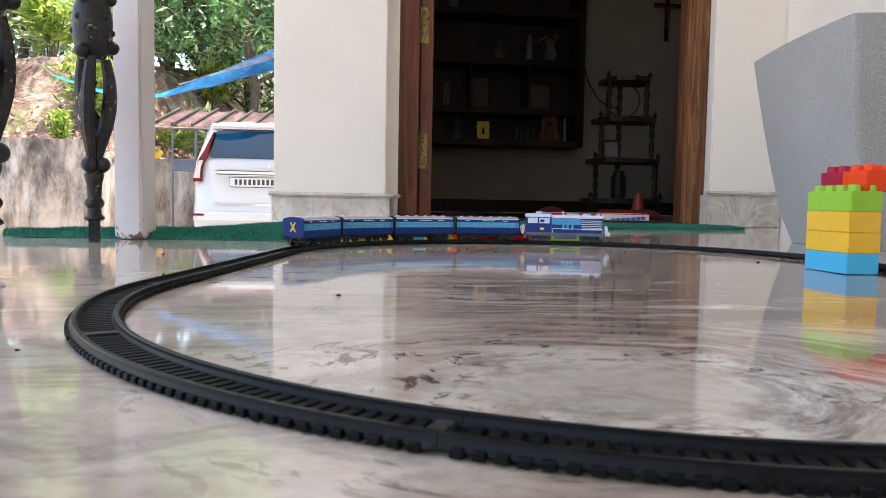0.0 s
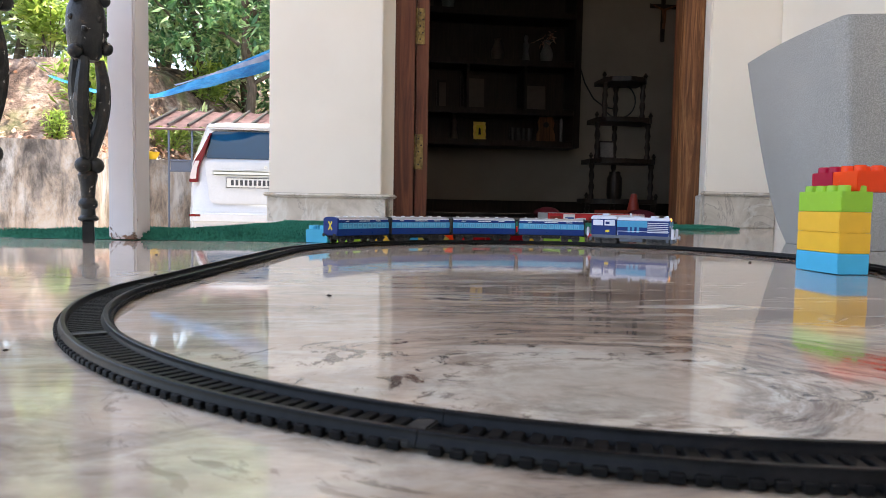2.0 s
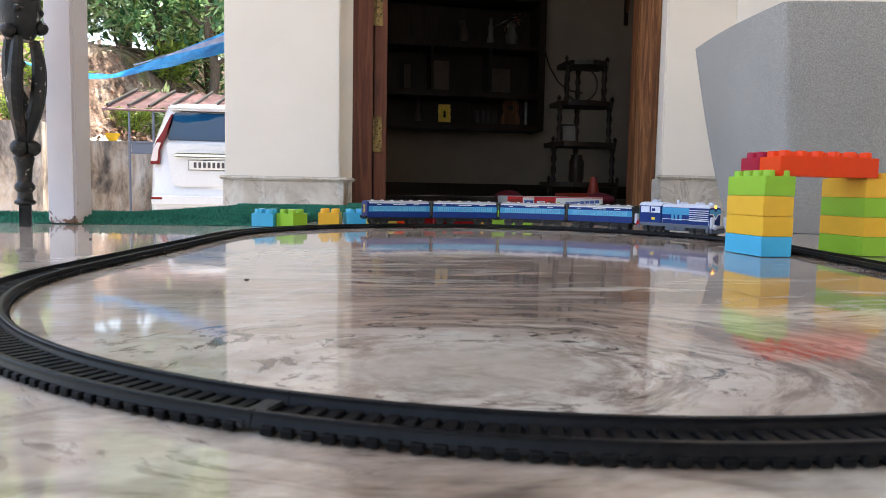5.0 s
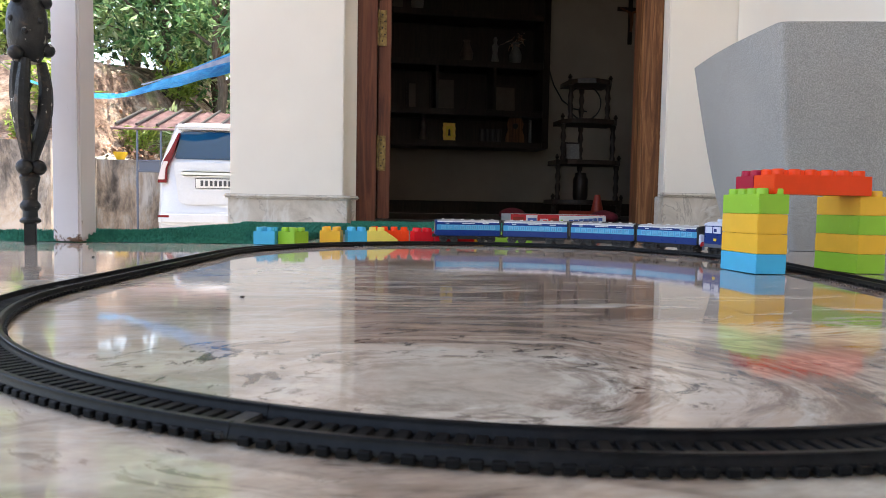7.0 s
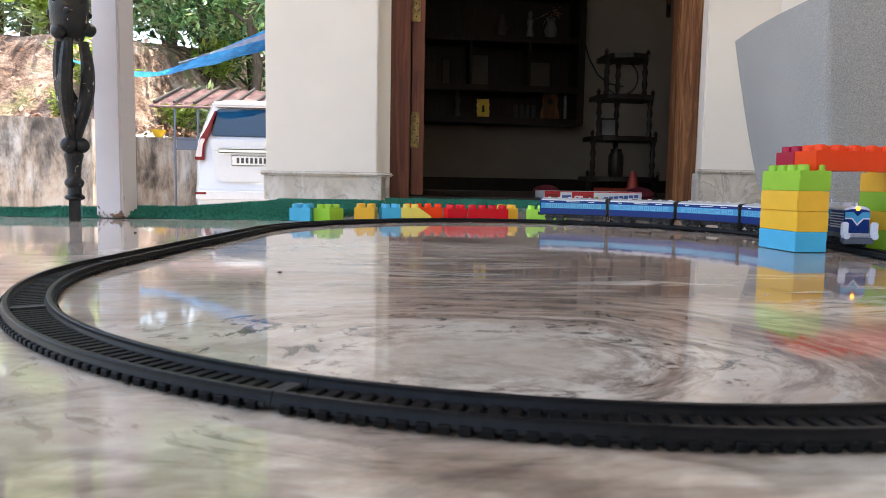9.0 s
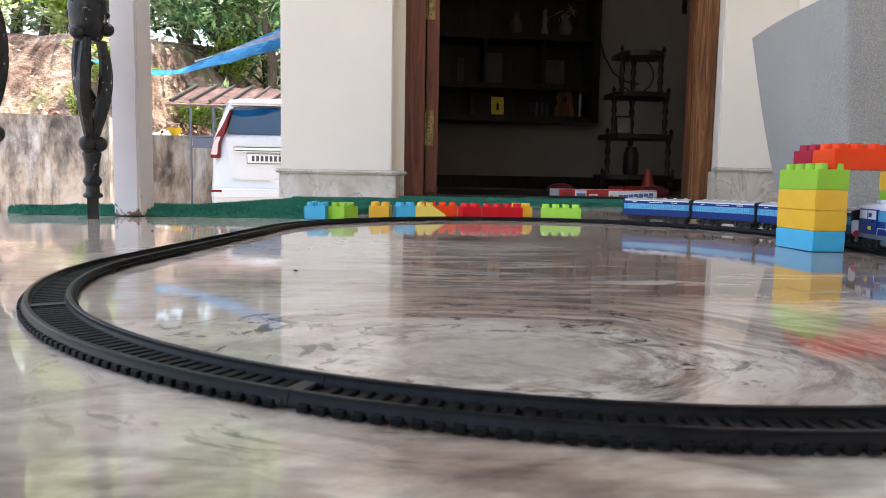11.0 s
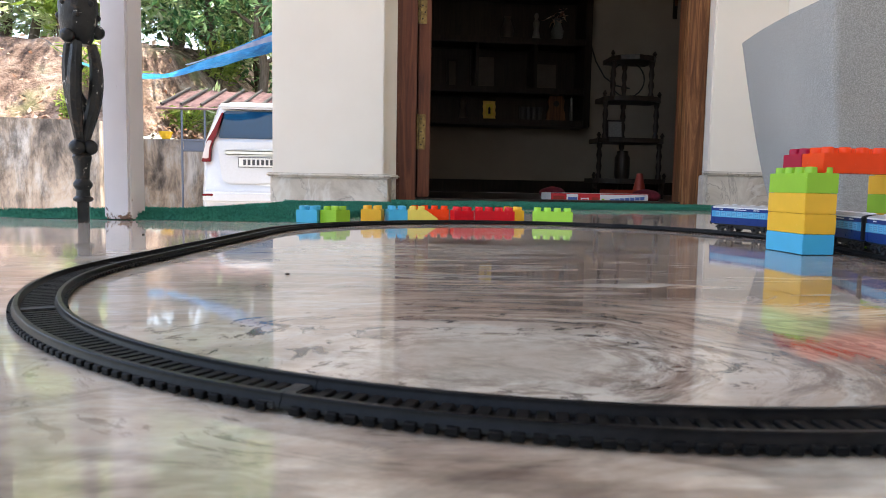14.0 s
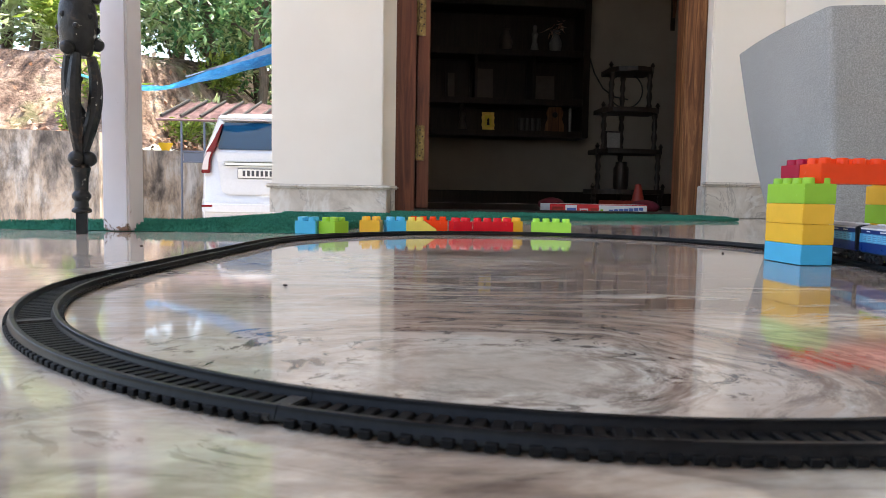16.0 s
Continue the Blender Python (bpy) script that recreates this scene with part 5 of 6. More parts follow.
def build_coach(last):
    c = thing("toy_coach", "blue toy passenger coach with sky blue windows" + (" and yellow end cross" if last else ""), "toy coach", None, "coaches of the toy train")
    h = CL / 2
    part("underframe", box(-CW + 0.0015, CW - 0.0015, -h + 0.003, h - 0.003, 0.0085, 0.0112, 0.0005), M["chassis"], c)
    part("under_tank", box(-0.009, 0.009, -0.014, 0.014, 0.0045, 0.0088, 0.001), M["chassis"], c)
    body = part("body", add_prism(bmesh.new(), arched(CW, 0.0098, 0.0295, 0.0012), -h + 0.0012, h - 0.0012, 0.0006), M["navy"], c)
    part("roof", add_prism(bmesh.new(), arched(CW - 0.0002, 0.0292, 0.0300, 0.0020, 9), -h + 0.0024, h - 0.0024, 0.0005), M["coach_roof"], c)
    for k in range(6):
        part("roof_vent", box(-0.003, 0.003, -h + 0.012 + k * 0.0152 - 0.002, -h + 0.012 + k * 0.0152 + 0.002, 0.0314, 0.0330, 0.0005), M["print_white"], c)
    for s in (-1, 1):
        xs = sorted((s * (CW + 0.0001), s * (CW + 0.0005)))
        band = part("window_band", box(*xs, -h + 0.0018, h - 0.0018, 0.0178, 0.0250), M["skyblue"], body, "sky blue window band")
        xw = sorted((s * (CW + 0.0005), s * (CW + 0.0009)))
        for k in range(9):
            y = -h + 0.0126 + k * 0.00932
            part("window", box(*xw, y - 0.0037, y + 0.0037, 0.0186, 0.0243), M["slat"], band)
            xg = sorted((s * (CW + 0.0009), s * (CW + 0.0011)))
            gb = bmesh.new()
            for z in (0.0199, 0.0214, 0.0229):
                add_box(gb, xg[0], xg[1], y - 0.0025, y - 0.0004, z - 0.0004, z + 0.0004)
                add_box(gb, xg[0], xg[1], y + 0.0004, y + 0.0025, z - 0.0004, z + 0.0004)
            part("shutter", gb, M["shutter"], band)
        part("eave", box(*sorted((s * (CW - 0.0006), s * (CW + 0.0004))), -h + 0.0026, h - 0.0026, 0.0284, 0.0297, 0.0003), M["print_white"], body, "white eaves line")
        for y0, y1 in ((-0.035, -0.029), (-0.010, 0.010), (0.022, 0.031)):
            part("marking", box(*xs, y0, y1, 0.0265, 0.0274), M["print_white"], body)
        for y in (-h + 0.0042, h - 0.0042):
            part("door", box(*xs, y - 0.0024, y + 0.0024, 0.0108, 0.0174, 0.0001), M["navy"], body)
    for s in (-1, 1):
        part("gangway", add_prism(bmesh.new(), arched(CW + 0.0003, 0.0104, 0.0298, 0.0022, 9), *sorted((s * (h - 0.0030), s * (h + 0.0002))), 0.0005), M["chassis"] if not (last and s < 0) else M["navy"], c)
        part("coupler", box(-0.0016, 0.0016, *sorted((s * (h - 0.004), s * (h + 0.0045))), 0.0075, 0.0098, 0.0005), M["chassis"], c)
        for x in (-0.0095, 0.0095):
            part("buffer", add_lathe(bmesh.new(), [(0.0012, 0), (0.0012, 0.0025), (0.0022, 0.0025), (0.0022, 0.0032)], 10, Matrix.Translation((x, s * h, 0.0105)) @ pose(0, 0, 0, -90 * s)), M["chassis"], c)
    if last:
        cb = bmesh.new()
        for a in (32, -32):
            b0 = len(cb.verts)
            add_box(cb, -0.0009, 0.0009, -h - 0.0006, -h - 0.0001, -0.0058, 0.0058)
            cb.verts.ensure_lookup_table()
            bmesh.ops.rotate(cb, verts=cb.verts[b0:], cent=(0, 0, 0), matrix=Matrix.Rotation(radians(a), 3, "Y"))
        bmesh.ops.translate(cb, verts=cb.verts, vec=(0, 0, 0.0215))
        part("cross_mark", cb, M["print_yellow"], c, "yellow painted cross")
        for x in (-0.0095, 0.0095):
            part("tail_lamp", box(x - 0.0022, x + 0.0022, -h + 0.0005, -h + 0.0013, 0.0118, 0.0148), M["print_white"], c, "white painted lamp")
    ws = bogie(c, -h + 0.021, (-0.008, 0.008)) + bogie(c, h - 0.021, (-0.008, 0.008))
    raise_body(c)
    return c, ws


LL = 0.1300


def build_loco():
    c = thing("toy_locomotive", "blue, white and grey toy diesel locomotive with a lit headlamp", "toy locomotive")
    h = LL / 2
    W = 0.0125
    part("underframe", box(-W, W, -h + 0.003, h - 0.006, 0.0085, 0.0125, 0.0005), M["loco_grey"], c, "grey running frame")
    part("fuel_tank", box(-0.0105, 0.0105, -0.018, 0.016, 0.0035, 0.0086, 0.001), M["loco_grey"], c)
    hood = part("hood", add_prism(bmesh.new(), arched(0.0112, 0.0125, 0.0325, 0.0018), -0.022, h - 0.012, 0.0006), M["navy"], c)
    cab = part("cab", add_prism(bmesh.new(), arched(0.0122, 0.0125, 0.0335, 0.0018), -h + 0.005, -0.0225, 0.0006), M["navy"], c)
    part("hood_roof", add_prism(bmesh.new(), arched(0.0113, 0.0322, 0.0335, 0.0030), -0.0215, h - 0.0125, 0.0004), M["loco_white"], c, "pale roof")
    part("cab_roof", add_prism(bmesh.new(), arched(0.0126, 0.0332, 0.0345, 0.0034), -h + 0.004, -0.0222, 0.0004), M["loco_white"], c, "pale cab roof")
    part("exhaust", box(-0.004, 0.004, -0.046, -0.036, 0.0378, 0.0408, 0.0008), M["loco_white"], c)
    part("roof_fan", add_lathe(bmesh.new(), [(0.006, 0.0358), (0.006, 0.0385), (0.004, 0.0388)], 16, Matrix.Translation((0, 0.03, 0))), M["loco_white"], c)
    part("roof_fan", add_lathe(bmesh.new(), [(0.005, 0.0358), (0.005, 0.0382), (0.003, 0.0385)], 16, Matrix.Translation((0, 0.005, 0))), M["loco_white"], c)
    part("horn", add_tube(bmesh.new(), [(0, 0.043, 0.0372), (0, 0.049, 0.0378)], [0.001, 0.0016], 8), M["loco_white"], c)
    part("roof_post", box(-0.0012, 0.0012, -0.006, -0.0035, 0.0355, 0.0415), M["loco_white"], c)
    for s in (-1, 1):
        x = sorted((s * 0.0113, s * 0.0117))
        part("stripe", box(*x, -0.0215, 0.022, 0.0235, 0.0318), M["skyblue"], hood, "sky blue side stripe")
        xg = sorted((s * 0.0117, s * 0.0121))
        for k in range(6):
            part("grille_slat", box(*xg, 0.0225, h - 0.0135, 0.0168 + k * 0.0024, 0.0177 + k * 0.0024), M["loco_white"], hood)
        for y in (-0.004, 0.002, 0.009):
            part("vent_panel", box(*xg, y - 0.0018, y + 0.0018, 0.0165, 0.0262), M["skyblue"], hood)
        xc = sorted((s * 0.0123, s * 0.0127))
        part("cab_window", box(*xc, -h + 0.008, -0.0425, 0.0248, 0.0322), M["loco_white"], cab, "white cab side panel")
        part("cab_window", box(*xc, -0.040, -0.0245, 0.0248, 0.0322), M["loco_white"], cab, "white cab side panel")
        xd = sorted((s * 0.0127, s * 0.0129))
        part("badge", box(*xd, -0.0385, -0.0325, 0.0265, 0.0300), M["navy"], cab)
        part("label_mark", box(*xd, -0.0385, -0.0325, 0.0160, 0.0190), M["print_yellow"], cab, "yellow painted label")
        part("handrail", add_tube(bmesh.new(), [(s * W, -0.02, 0.0125), (s * W, -0.02, 0.018), (s * W, h - 0.012, 0.018), (s * W, h - 0.012, 0.0125)], 0.0004, 6), M["loco_white"], c)
        for y in (-h + 0.004, -0.002, h - 0.014):
            part("ladder", box(*sorted((s * (W - 0.001), s * (W + 0.0006))), y - 0.002, y + 0.002, 0.0040, 0.0125, 0.0003), M["loco_grey"], c)
        # end wings beside the coupler
        for y in (-h + 0.0005, h - 0.007):
            part("end_plate", box(*sorted((s * 0.0100, s * 0.0166)), y - 0.0012, y + 0.0022, 0.0100, 0.0225, 0.0010), M["loco_white"], c, "white end plate")
        for e in (-1, 1):
            part("buffer", add_lathe(bmesh.new(), [(0.0016, 0), (0.0016, 0.003), (0.0032, 0.003), (0.0030, 0.0045)], 14, Matrix.Translation((s * 0.0125, e * (h - 0.006), 0.0108)) @ pose(0, 0, 0, -90 * e)), M["loco_white"] if e > 0 else M["print_red"], c)
    front = h - 0.012
    part("nose_band", add_prism(bmesh.new(), [(-0.0113, 0.0262), (-0.0113, 0.0310), (-0.0040, 0.0310), (0, 0.0272), (0.0040, 0.0310), (0.0113, 0.0310), (0.0113, 0.0262), (0.0050, 0.0262), (0, 0.0212), (-0.0050, 0.0262)], front + 0.0001, front + 0.0006), M["skyblue"], hood, "sky blue chevron")
    part("nose_line", add_prism(bmesh.new(), [(-0.0113, 0.0248), (-0.0113, 0.0260), (-0.0048, 0.0260), (0, 0.0208), (0.0048, 0.0260), (0.0113, 0.0260), (0.0113, 0.0248), (0.0052, 0.0248), (0, 0.0192), (-0.0052, 0.0248)], front + 0.0001, front + 0.0009), M["loco_white"], hood, "white chevron line")
    part("headlamp", add_lathe(bmesh.new(), [(0.0020, 0), (0.0019, 0.0004), (0.0012, 0.0006)], 14, Matrix.Translation((0, front, 0.0340)) @ pose(0, 0, 0, -90)), M["headlight"], c, "lit orange headlamp")
    part("buffer_beam", box(-0.0155, 0.0155, h - 0.0085, h - 0.006, 0.0088, 0.0128, 0.0006), M["loco_white"], c)
    part("pilot", box(-0.0140, 0.0140, h - 0.010, h - 0.0065, 0.0030, 0.0088, 0.0008), M["loco_grey"], c)
    part("coupler", box(-0.0018, 0.0018, -h - 0.0035, -h + 0.006, 0.0075, 0.0098, 0.0005), M["chassis"], c)
    ws = bogie(c, -h + 0.026, (-0.011, 0.0, 0.011)) + bogie(c, h - 0.028, (-0.011, 0.0, 0.011))
    raise_body(c)
    return c, ws


loco, loco_wheels = build_loco()
coaches = [build_coach(k == 3) for k in range(4)]

# ---------- things in the doorway and the room ----------
def build_showcase():
    c = thing("wall_showcase", "dark stained wooden wall showcase filled with small ornaments", "showcase", pose(0, 0, 0))
    x0, x1, y0, y1, z0, z1 = 0.30, 1.645, 5.30, 5.597, 0.505, 2.3
    part("back_panel", box(x0, x1, y1 - 0.012, y1 - 0.002, z0, z1), M["dark_wood"], c)
    for x in (x0, x1 - 0.05):
        part("side_panel", box(x, x + 0.05, y0, y1 - 0.014, z0, z1, 0.003), M["dark_wood"], c)
    for z in (z0, 0.74, 1.10, 1.46, 1.85, 2.25):
        part("shelf", box(x0 + 0.051, x1 - 0.051, y0 + 0.01, y1 - 0.014, z, z + 0.045, 0.003), M["dark_wood"], c)
    for x in (0.78, 1.22):
        part("divider", box(x, x + 0.02, y0 + 0.03, y1 - 0.014, 0.786, 1.099), M["dark_wood"], c)
    return c


build_showcase()
gf = thing("photo_frame", "small ornate gold picture frame on the showcase shelf", "picture frame", pose(0.895, 5.38, 0.5505, -8))
part("frame", add_prism(bmesh.new(), [(-0.048, 0), (0.048, 0), (0.044, 0.02), (0.05, 0.04), (0.044, 0.066), (0.05, 0.095), (0.044, 0.118), (0.048, 0.138), (-0.048, 0.138), (-0.044, 0.118), (-0.05, 0.095), (-0.044, 0.066), (-0.05, 0.04), (-0.044, 0.02)], -0.006, 0.006, 0.002), M["gold"], gf)
part("picture", box(-0.026, 0.026, -0.0085, -0.0065, 0.025, 0.112, 0.0008), M["print_yellow"], gf)
part("motif", add_lathe(bmesh.new(), [(0.012, 0), (0.009, 0.03), (0.011, 0.038), (0.004, 0.056)], 10, Matrix.Translation((0, -0.004, 0.038))), M["dark_wood"], gf)
gp = thing("plaque", "brown wooden guitar-shaped plaque on the showcase shelf", "plaque", pose(1.41, 5.40, 0.5505))
part("board", add_prism(bmesh.new(), [(-0.075, 0), (0.075, 0), (0.07, 0.06), (0.055, 0.10), (0.065, 0.15), (0.045, 0.20), (-0.045, 0.20), (-0.065, 0.15), (-0.055, 0.10), (-0.07, 0.06)], -0.012, 0.012, 0.003), M["frame_worn"], gp)
part("disc", add_lathe(bmesh.new(), [(0.022, 0), (0.02, 0.004)], 14, Matrix.Translation((0, -0.012, 0.13)) @ pose(0, 0, 0, 90)), M["dark_wood"], gp)


def ornament(x, z, prof, mat, label, name="vase"):
    o = part(name, add_lathe(bmesh.new(), prof, 14), mat)
    o.matrix_basis = pose(x, 5.40, z)
    return tagged(o, label, "ornament", "ornaments in the showcase")


VASE = [(0.03, 0), (0.045, 0.03), (0.05, 0.07), (0.03, 0.12), (0.02, 0.15), (0.028, 0.165)]
FIG = [(0.035, 0), (0.03, 0.03), (0.018, 0.08), (0.026, 0.13), (0.012, 0.155), (0.018, 0.18), (0.008, 0.20)]
ornament(1.40, 1.1455, VASE, M["ceramic"], "pale ceramic vase with dried flowers")
sp = leaf_mesh("dried_flowers", leaf_cloud([(0, 0, 0.05), (0.03, 0, 0.09), (-0.03, 0.01, 0.03)], 14, 0.045, 0.022, 91), M["litter"])
sp.matrix_basis = pose(1.40, 5.40, 1.27)
tagged(sp, "pale dried flowers in the vase", "flowers")
ornament(1.24, 1.1455, FIG, M["ceramic"], "dim pale ornament on a shelf", "ornament")
ornament(0.70, 0.5505, FIG, M["room_floor"], "small brown ornament on a shelf", "ornament")
ornament(0.64, 1.5055, VASE, M["ceramic"], "dim pale vase on a shelf")
ornament(1.02, 1.1455, VASE, M["room_floor"], "brown vase on a shelf")
ornament(1.53, 0.5505, [(0.012, 0), (0.012, 0.175), (0.005, 0.182)], M["steel"], "slim steel tube on a shelf", "tube")
for k in range(4):
    cup = part("tumbler", add_lathe(bmesh.new(), [(0.022, 0), (0.026, 0.10), (0.023, 0.10), (0.019, 0.006)], 14), M["wheel"])
    cup.matrix_basis = pose(1.15 + 0.042 * k, 5.39, 0.5505)
    tagged(cup, "slim steel tumbler on the showcase shelf", "tumbler", "tumblers on the shelf")
for k, (x, w, hh) in enumerate(((0.62, 0.09, 0.22), (0.86, 0.2, 0.26), (1.34, 0.2, 0.22), (0.5, 0.12, 0.2))):
    o = thing("photo_frame", "dark framed picture standing in the showcase", "picture frame", pose(x, 5.47, 0.7855 if k < 3 else 1.5055, -7))
    part("frame", box(-w / 2, w / 2, -0.008, 0.008, 0, hh, 0.003), M["dark_wood"], o)
    part("picture", box(-w / 2 + 0.02, w / 2 - 0.02, -0.0105, -0.0085, 0.02, hh - 0.02), M["room_floor"], o)


def build_rack():
    r = thing("corner_rack", "dark turned-wood shelf rack narrowing towards the top", "rack", pose(1.366, 3.72, 0))
    levels = [(0.080, 0.197), (0.290, 0.178), (0.504, 0.153), (0.711, 0.118)]
    for z, hw in levels:
        bm = bmesh.new()
        out = [(-hw, -0.05), (-hw * 0.75, -0.10), (0, -0.13), (hw * 0.75, -0.10), (hw, -0.05), (hw, 0.10), (-hw, 0.10)]
        a = [bm.verts.new((x, y, z)) for x, y in out]
        b = [bm.verts.new((x, y, z + 0.024)) for x, y in out]
        bm.faces.new(a[::-1])
        bm.faces.new(b)
        for k in range(len(a)):
            bm.faces.new((a[k], a[(k + 1) % len(a)], b[(k + 1) % len(a)], b[k]))
        part("shelf", bm, M["dark_wood"], r)
    prev = [(0.0, 0.185)] + levels
    for (z0, h0), (z1, h1) in zip(prev, levels):
        L = z1 - z0 - (0.024 if z0 else 0)
        zb = z0 + (0.024 if z0 else 0)
        for x, y in ((-h1 + 0.015, -0.035), (h1 - 0.015, -0.035), (0, 0.085)):
            pr = [(0.015, 0), (0.015, 0.1 * L), (0.010, 0.16 * L), (0.016, 0.35 * L), (0.010, 0.5 * L), (0.016, 0.65 * L), (0.010, 0.84 * L), (0.015, 0.9 * L), (0.015, L)]
            part("spindle", add_lathe(bmesh.new(), [(q, zb + z) for q, z in pr], 10, Matrix.Translation((x, y, 0))), M["dark_wood"], r)
    for z, hw in levels:
        for x in (-hw + 0.006, hw - 0.006):
            part("finial", add_lathe(bmesh.new(), [(0.010, z + 0.0245), (0.007, z + 0.032), (0.013, z + 0.040), (0.003, z + 0.056)], 10, Matrix.Translation((x, -0.045, 0))), M["dark_wood"], r)
    return r


build_rack()
rf = thing("photo_frame", "small dim framed print leaning on the rack shelf", "picture frame", pose(1.30, 3.735, 0.3155, -8))
part("frame", box(-0.045, 0.045, -0.006, 0.006, 0, 0.10, 0.002), M["dark_wood"], rf)
part("picture", box(-0.036, 0.036, -0.0085, -0.0065, 0.010, 0.09), M["ceramic"], rf)
hoop = part("hoop", add_tube(bmesh.new(), [(0.092 * math.cos(a * math.pi / 12), 0, 0.092 * math.sin(a * math.pi / 12)) for a in range(25)], 0.004, 6), M["twig"])
hoop.matrix_basis = pose(1.37, 3.765, 0.632)
tagged(hoop, "thin dark hoop leaning in the rack", "hoop")
bk = part("jar", add_lathe(bmesh.new(), [(0.035, 0), (0.04, 0.02), (0.04, 0.11), (0.03, 0.13), (0.03, 0.145)], 16), M["dark_wood"])
bk.matrix_basis = pose(1.335, 3.70, 0.1045)
tagged(bk, "dim brown jar on the rack", "jar")
crb = bmesh.new()
add_box(crb, -0.018, 0.018, -0.012, 0.0, 0.0, 0.42, 0.003)
cross = part("wall_crucifix", crb, M["dark_wood"])
cross.matrix_basis = pose(2.398, 5.598, 1.392)
tagged(cross, "dark wooden crucifix hanging on the room wall", "crucifix")
part("cross_arm", box(-0.115, 0.115, -0.0145, -0.0125, 0.258, 0.294, 0.001), M["dark_wood"], cross)
fb = bmesh.new()
add_tube(fb, [(0, -0.022, 0.10), (0.004, -0.026, 0.17), (0, -0.024, 0.25)], [0.010, 0.014, 0.018], 8)
add_tube(fb, [(-0.095, -0.02, 0.285), (0, -0.024, 0.245), (0.095, -0.02, 0.285)], [0.006, 0.011, 0.006], 8)
part("figure", fb, M["frame_worn"], cross, "plain worn figure shape")
cable = part("cable", add_tube(bmesh.new(), [(1.70, 5.585, 2.2), (1.69, 5.585, 1.5), (1.70, 5.585, 1.27), (1.727, 5.585, 1.156), (1.768, 5.585, 1.04), (1.842, 5.585, 0.922), (1.93, 5.585, 0.86), (2.05, 5.585, 0.84)], 0.006, 6), M["twig"])
tagged(cable, "thin dark cable hanging down the room wall", "cable")


def build_gift_box():
    b = thing("toy_box", "flat white and red printed toy train box lying in the doorway", "box", pose(0.636, 2.46, -0.0015, 0, 0, 1.2))
    L, D, H = 0.356, 0.13, 0.038
    part("carton", box(0, L, 0, D, 0, H, 0.001), M["print_white"], b)
    y0, y1 = -0.0006, -0.0001
    part("red_panel", box(0.0, 0.056, y0, y1, 0.003, H - 0.001), M["print_red"], b)
    part("red_panel", box(0.098, 0.178, y0, y1, 0.001, H - 0.001), M["print_red"], b)
    part("label_panel", box(0.108, 0.138, y0 - 0.0005, y0, 0.008, 0.022), M["print_white"], b)
    part("text_bar", box(0.112, 0.134, y0 - 0.001, y0 - 0.0005, 0.012, 0.017), M["print_red"], b)
    part("text_bar", box(0.148, 0.173, y0 - 0.0005, y0, 0.006, 0.024), M["cone"], b)
    part("text_bar", box(0.008, 0.048, y0 - 0.0005, y0, 0.009, 0.028), M["cone"], b)
    for k in range(7):
        part("printed_coach", box(0.215 + 0.0185 * k, 0.231 + 0.0185 * k, y0, y1, 0.010 + 0.0012 * k, 0.020 + 0.0013 * k), M["print_blue"], b)
    part("printed_coach", box(0.062, 0.095, y0, y1, 0.008, 0.024), M["print_blue"], b)
    part("printed_tree", box(0.184, 0.194, y0, y1, 0.004, 0.020), M["b_green"], b)
    part("printed_tree", box(0.198, 0.204, y0, y1, 0.004, 0.014), M["gold"], b)
    part("printed_ground", box(0.180, 0.352, y0 + 0.0002, y1, 0.002, 0.006), M["loco_grey"], b)
    part("red_edge", box(0.0, L, y0, y1, H - 0.0035, H - 0.0006), M["print_red"], b)
    return b


build_gift_box()
cn = thing("toy_cone", "orange-red plastic cone on the dark floor", "cone", pose(1.155, 2.98, -0.0015))
part("base", box(-0.045, 0.045, -0.045, 0.045, 0, 0.008, 0.002), M["cone"], cn)
part("body", add_lathe(bmesh.new(), [(0.036, 0.0085), (0.012, 0.12), (0.008, 0.122)], 20), M["cone"], cn)
cu = bmesh.new()
bmesh.ops.create_icosphere(cu, subdivisions=3, radius=1.0, matrix=Matrix.Diagonal((0.06, 0.05, 0.028, 1)))
for v in cu.verts:
    v.co *= 1 + 0.18 * noise.noise(v.co * 30)
cush = part("cushion", cu, M["cloth_red"])
cush.matrix_basis = pose(1.10, 2.75, 0.026)
tagged(cush, "crumpled dark red cloth bundle on the floor", "cloth")
cu = bmesh.new()
bmesh.ops.create_icosphere(cu, subdivisions=3, radius=1.0, matrix=Matrix.Diagonal((0.06, 0.045, 0.03, 1)))
for v in cu.verts:
    v.co *= 1 + 0.2 * noise.noise(v.co * 26)
cush = part("cushion", cu, M["cloth_red"])
cush.matrix_basis = pose(0.80, 3.05, 0.028)
tagged(cush, "crumpled red cloth on the dark floor", "cloth")
tb = part("carton", box(-0.08, 0.08, -0.05, 0.05, 0, 0.05, 0.002), M["cone"])
tb.matrix_basis = pose(1.08, 2.98, -0.0015, 0, 0, 18)
tagged(tb, "small brown carton on the dark floor", "carton")

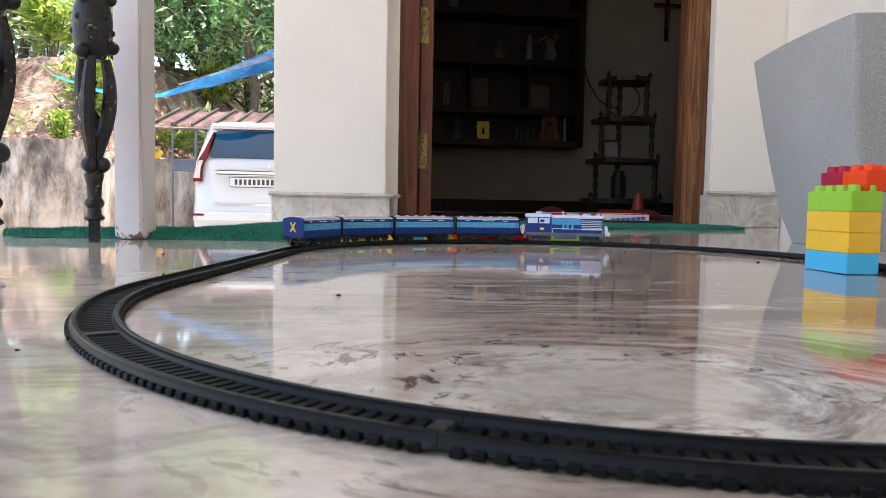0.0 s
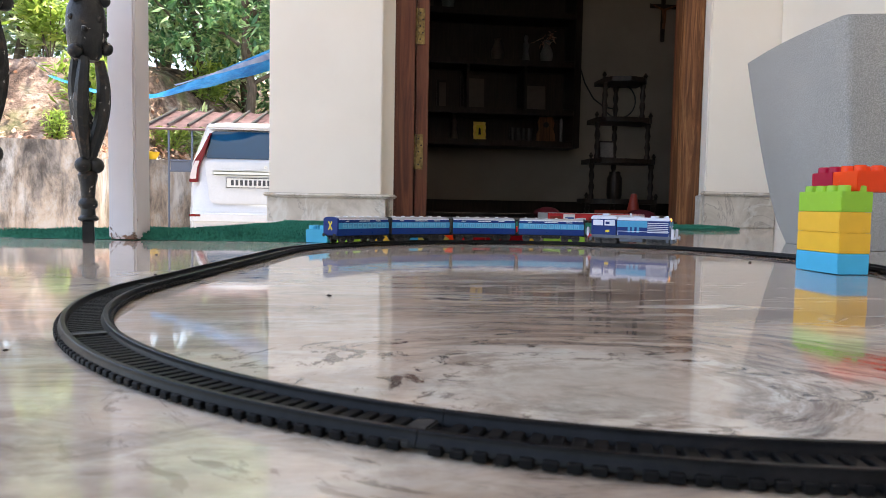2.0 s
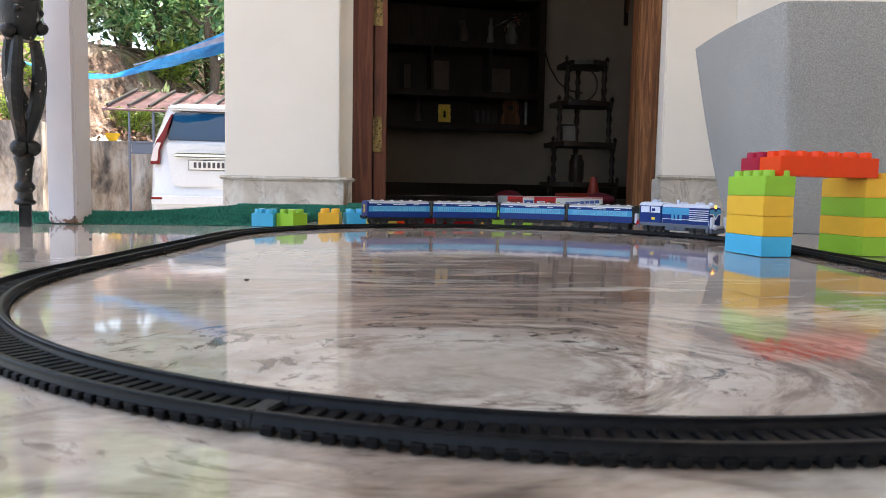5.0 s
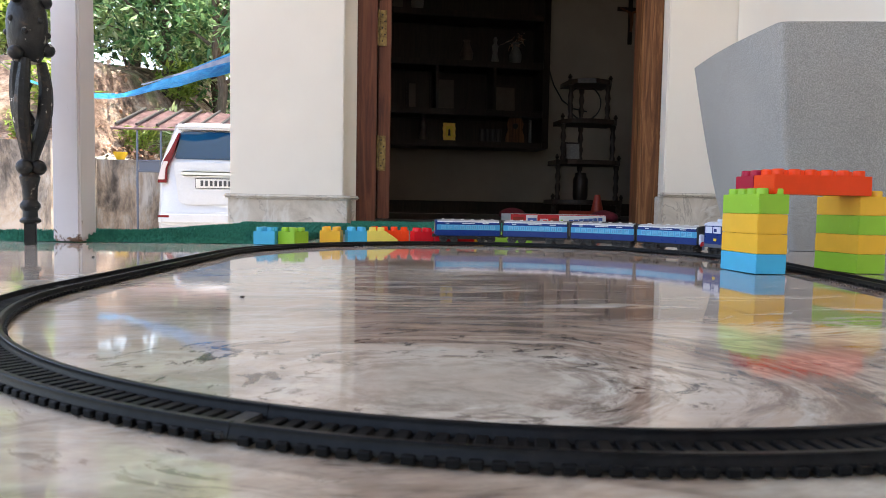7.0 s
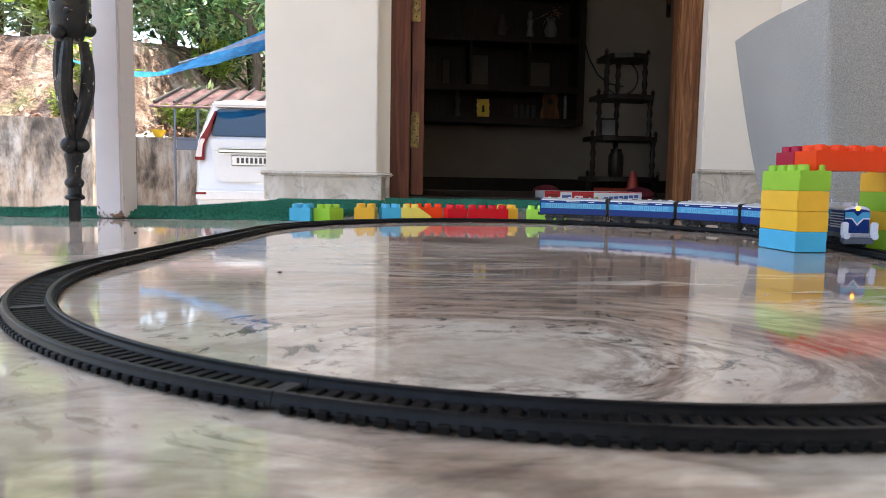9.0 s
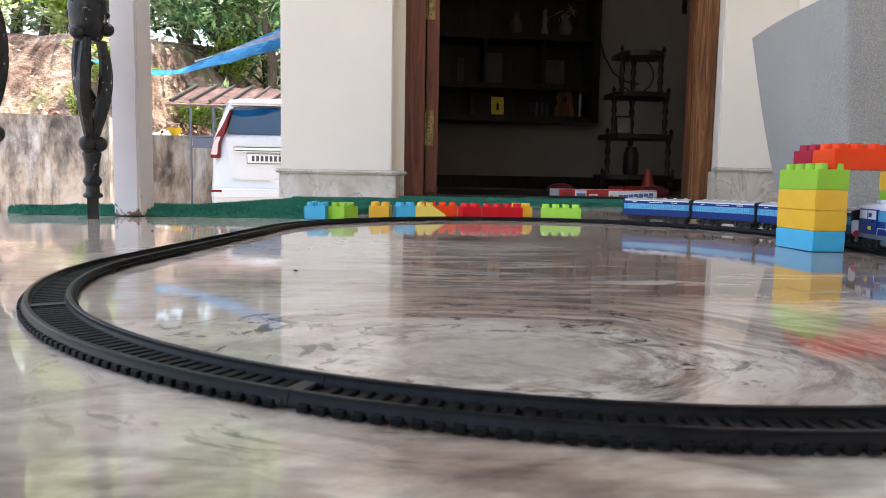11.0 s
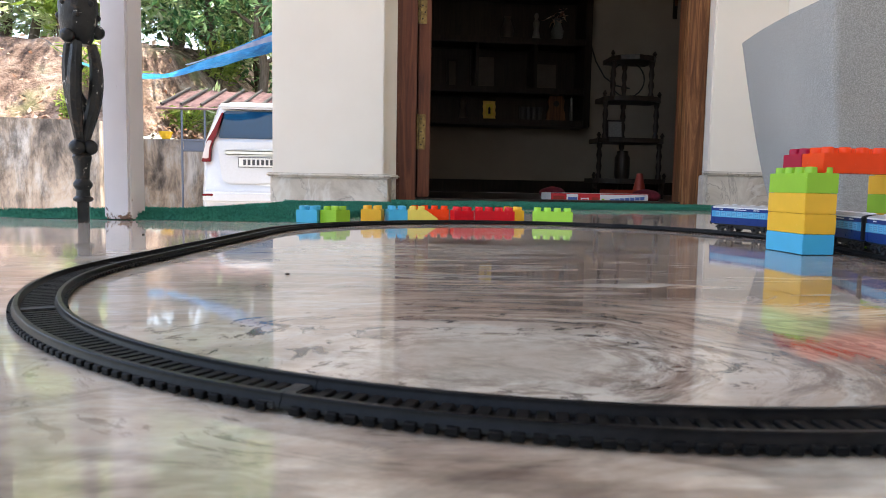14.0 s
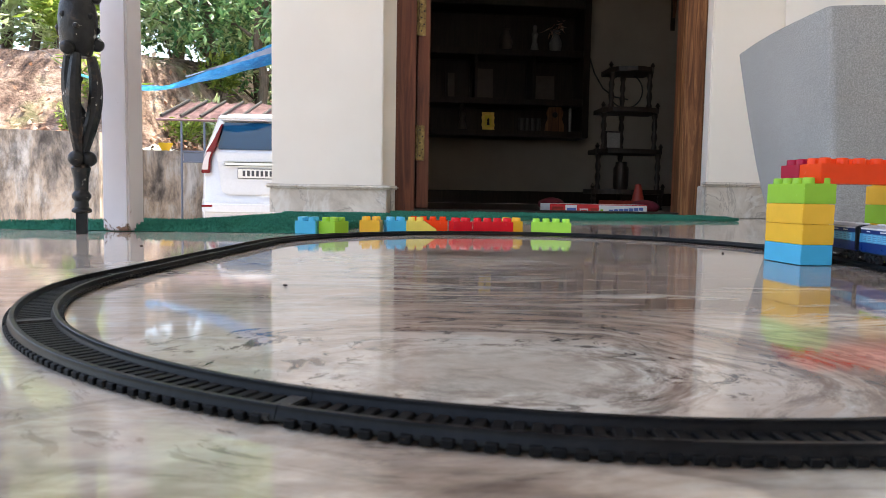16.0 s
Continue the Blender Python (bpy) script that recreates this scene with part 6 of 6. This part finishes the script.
# ---------- crumbs on the floor ----------
rng = random.Random(9)
for x, y, r in ((-0.186, 0.592, 0.0012), (0.401, 0.766, 0.0017), (-0.165, 0.308, 0.0008), (-0.05, 0.47, 0.0012), (0.30, 0.90, 0.0013), (-0.24, 0.80, 0.0014), (0.03, 0.52, 0.0010)):
    cb = bmesh.new()
    bmesh.ops.create_icosphere(cb, subdivisions=2, radius=r)
    for v in cb.verts:
        v.co = Vector((v.co.x * 1.4, v.co.y, v.co.z * 0.5)) * (1 + 0.4 * noise.noise(v.co * 900 + Vector((x * 50, y, 0))))
    o = part("crumb", cb, M["soil"])
    o.matrix_basis = pose(x, y, r * 0.45, 0, 0, rng.uniform(0, 180))
    tagged(o, "tiny dark crumb of dirt on the polished floor", "crumb", "crumbs on the floor")

# ---------- motions ----------
# rear end of the train along the loop: seconds, metres
RUN = [(0.0, 1.593), (1.5, 1.675), (3.5, 1.784), (4.5, 1.834), (7.0, 1.973), (7.5, 2.001), (9.0, 2.085), (12.5, 2.269), (13.0, 2.294), (15.0, 2.390), (16.0, 2.440)]
S_SHIFT = -1.2329


def rear_at(t):
    for (t0, s0), (t1, s1) in zip(RUN, RUN[1:]):
        if t <= t1:
            return s0 + (s1 - s0) * (t - t0) / (t1 - t0) + S_SHIFT
    return RUN[-1][1] + S_SHIFT


def vehicle_pose(s_mid, half):
    a, _ = on_track(s_mid - half)
    b, _ = on_track(s_mid + half)
    m = (a + b) / 2
    d = b - a
    return pose(m.x, m.y, RAIL_TOP + 0.0006, 0, 0, math.degrees(math.atan2(-d.x, d.y)))


def motions():
    gap = 0.1060
    steps = [0.4 * k for k in range(41)]
    units = [(c, ws, (3 - i) * gap + 0.0509, CL / 2 - 0.021) for i, (c, ws) in enumerate(coaches)]
    units.append((loco, loco_wheels, 4 * gap + 0.003 + LL / 2, LL / 2 - 0.027))
    spin_steps = [16.0 * k / 128 for k in range(129)]
    for ob, ws, off, half in units:
        walk(ob, [(t, vehicle_pose(rear_at(t) + off, half)) for t in steps])
        for w in ws:
            y = w.matrix_basis.translation.y
            walk(w, [(t, pose(0, y, 0.0050, -math.degrees((rear_at(t) - RUN[0][1]) / 0.0050), 0, 0)) for t in spin_steps])


motions()
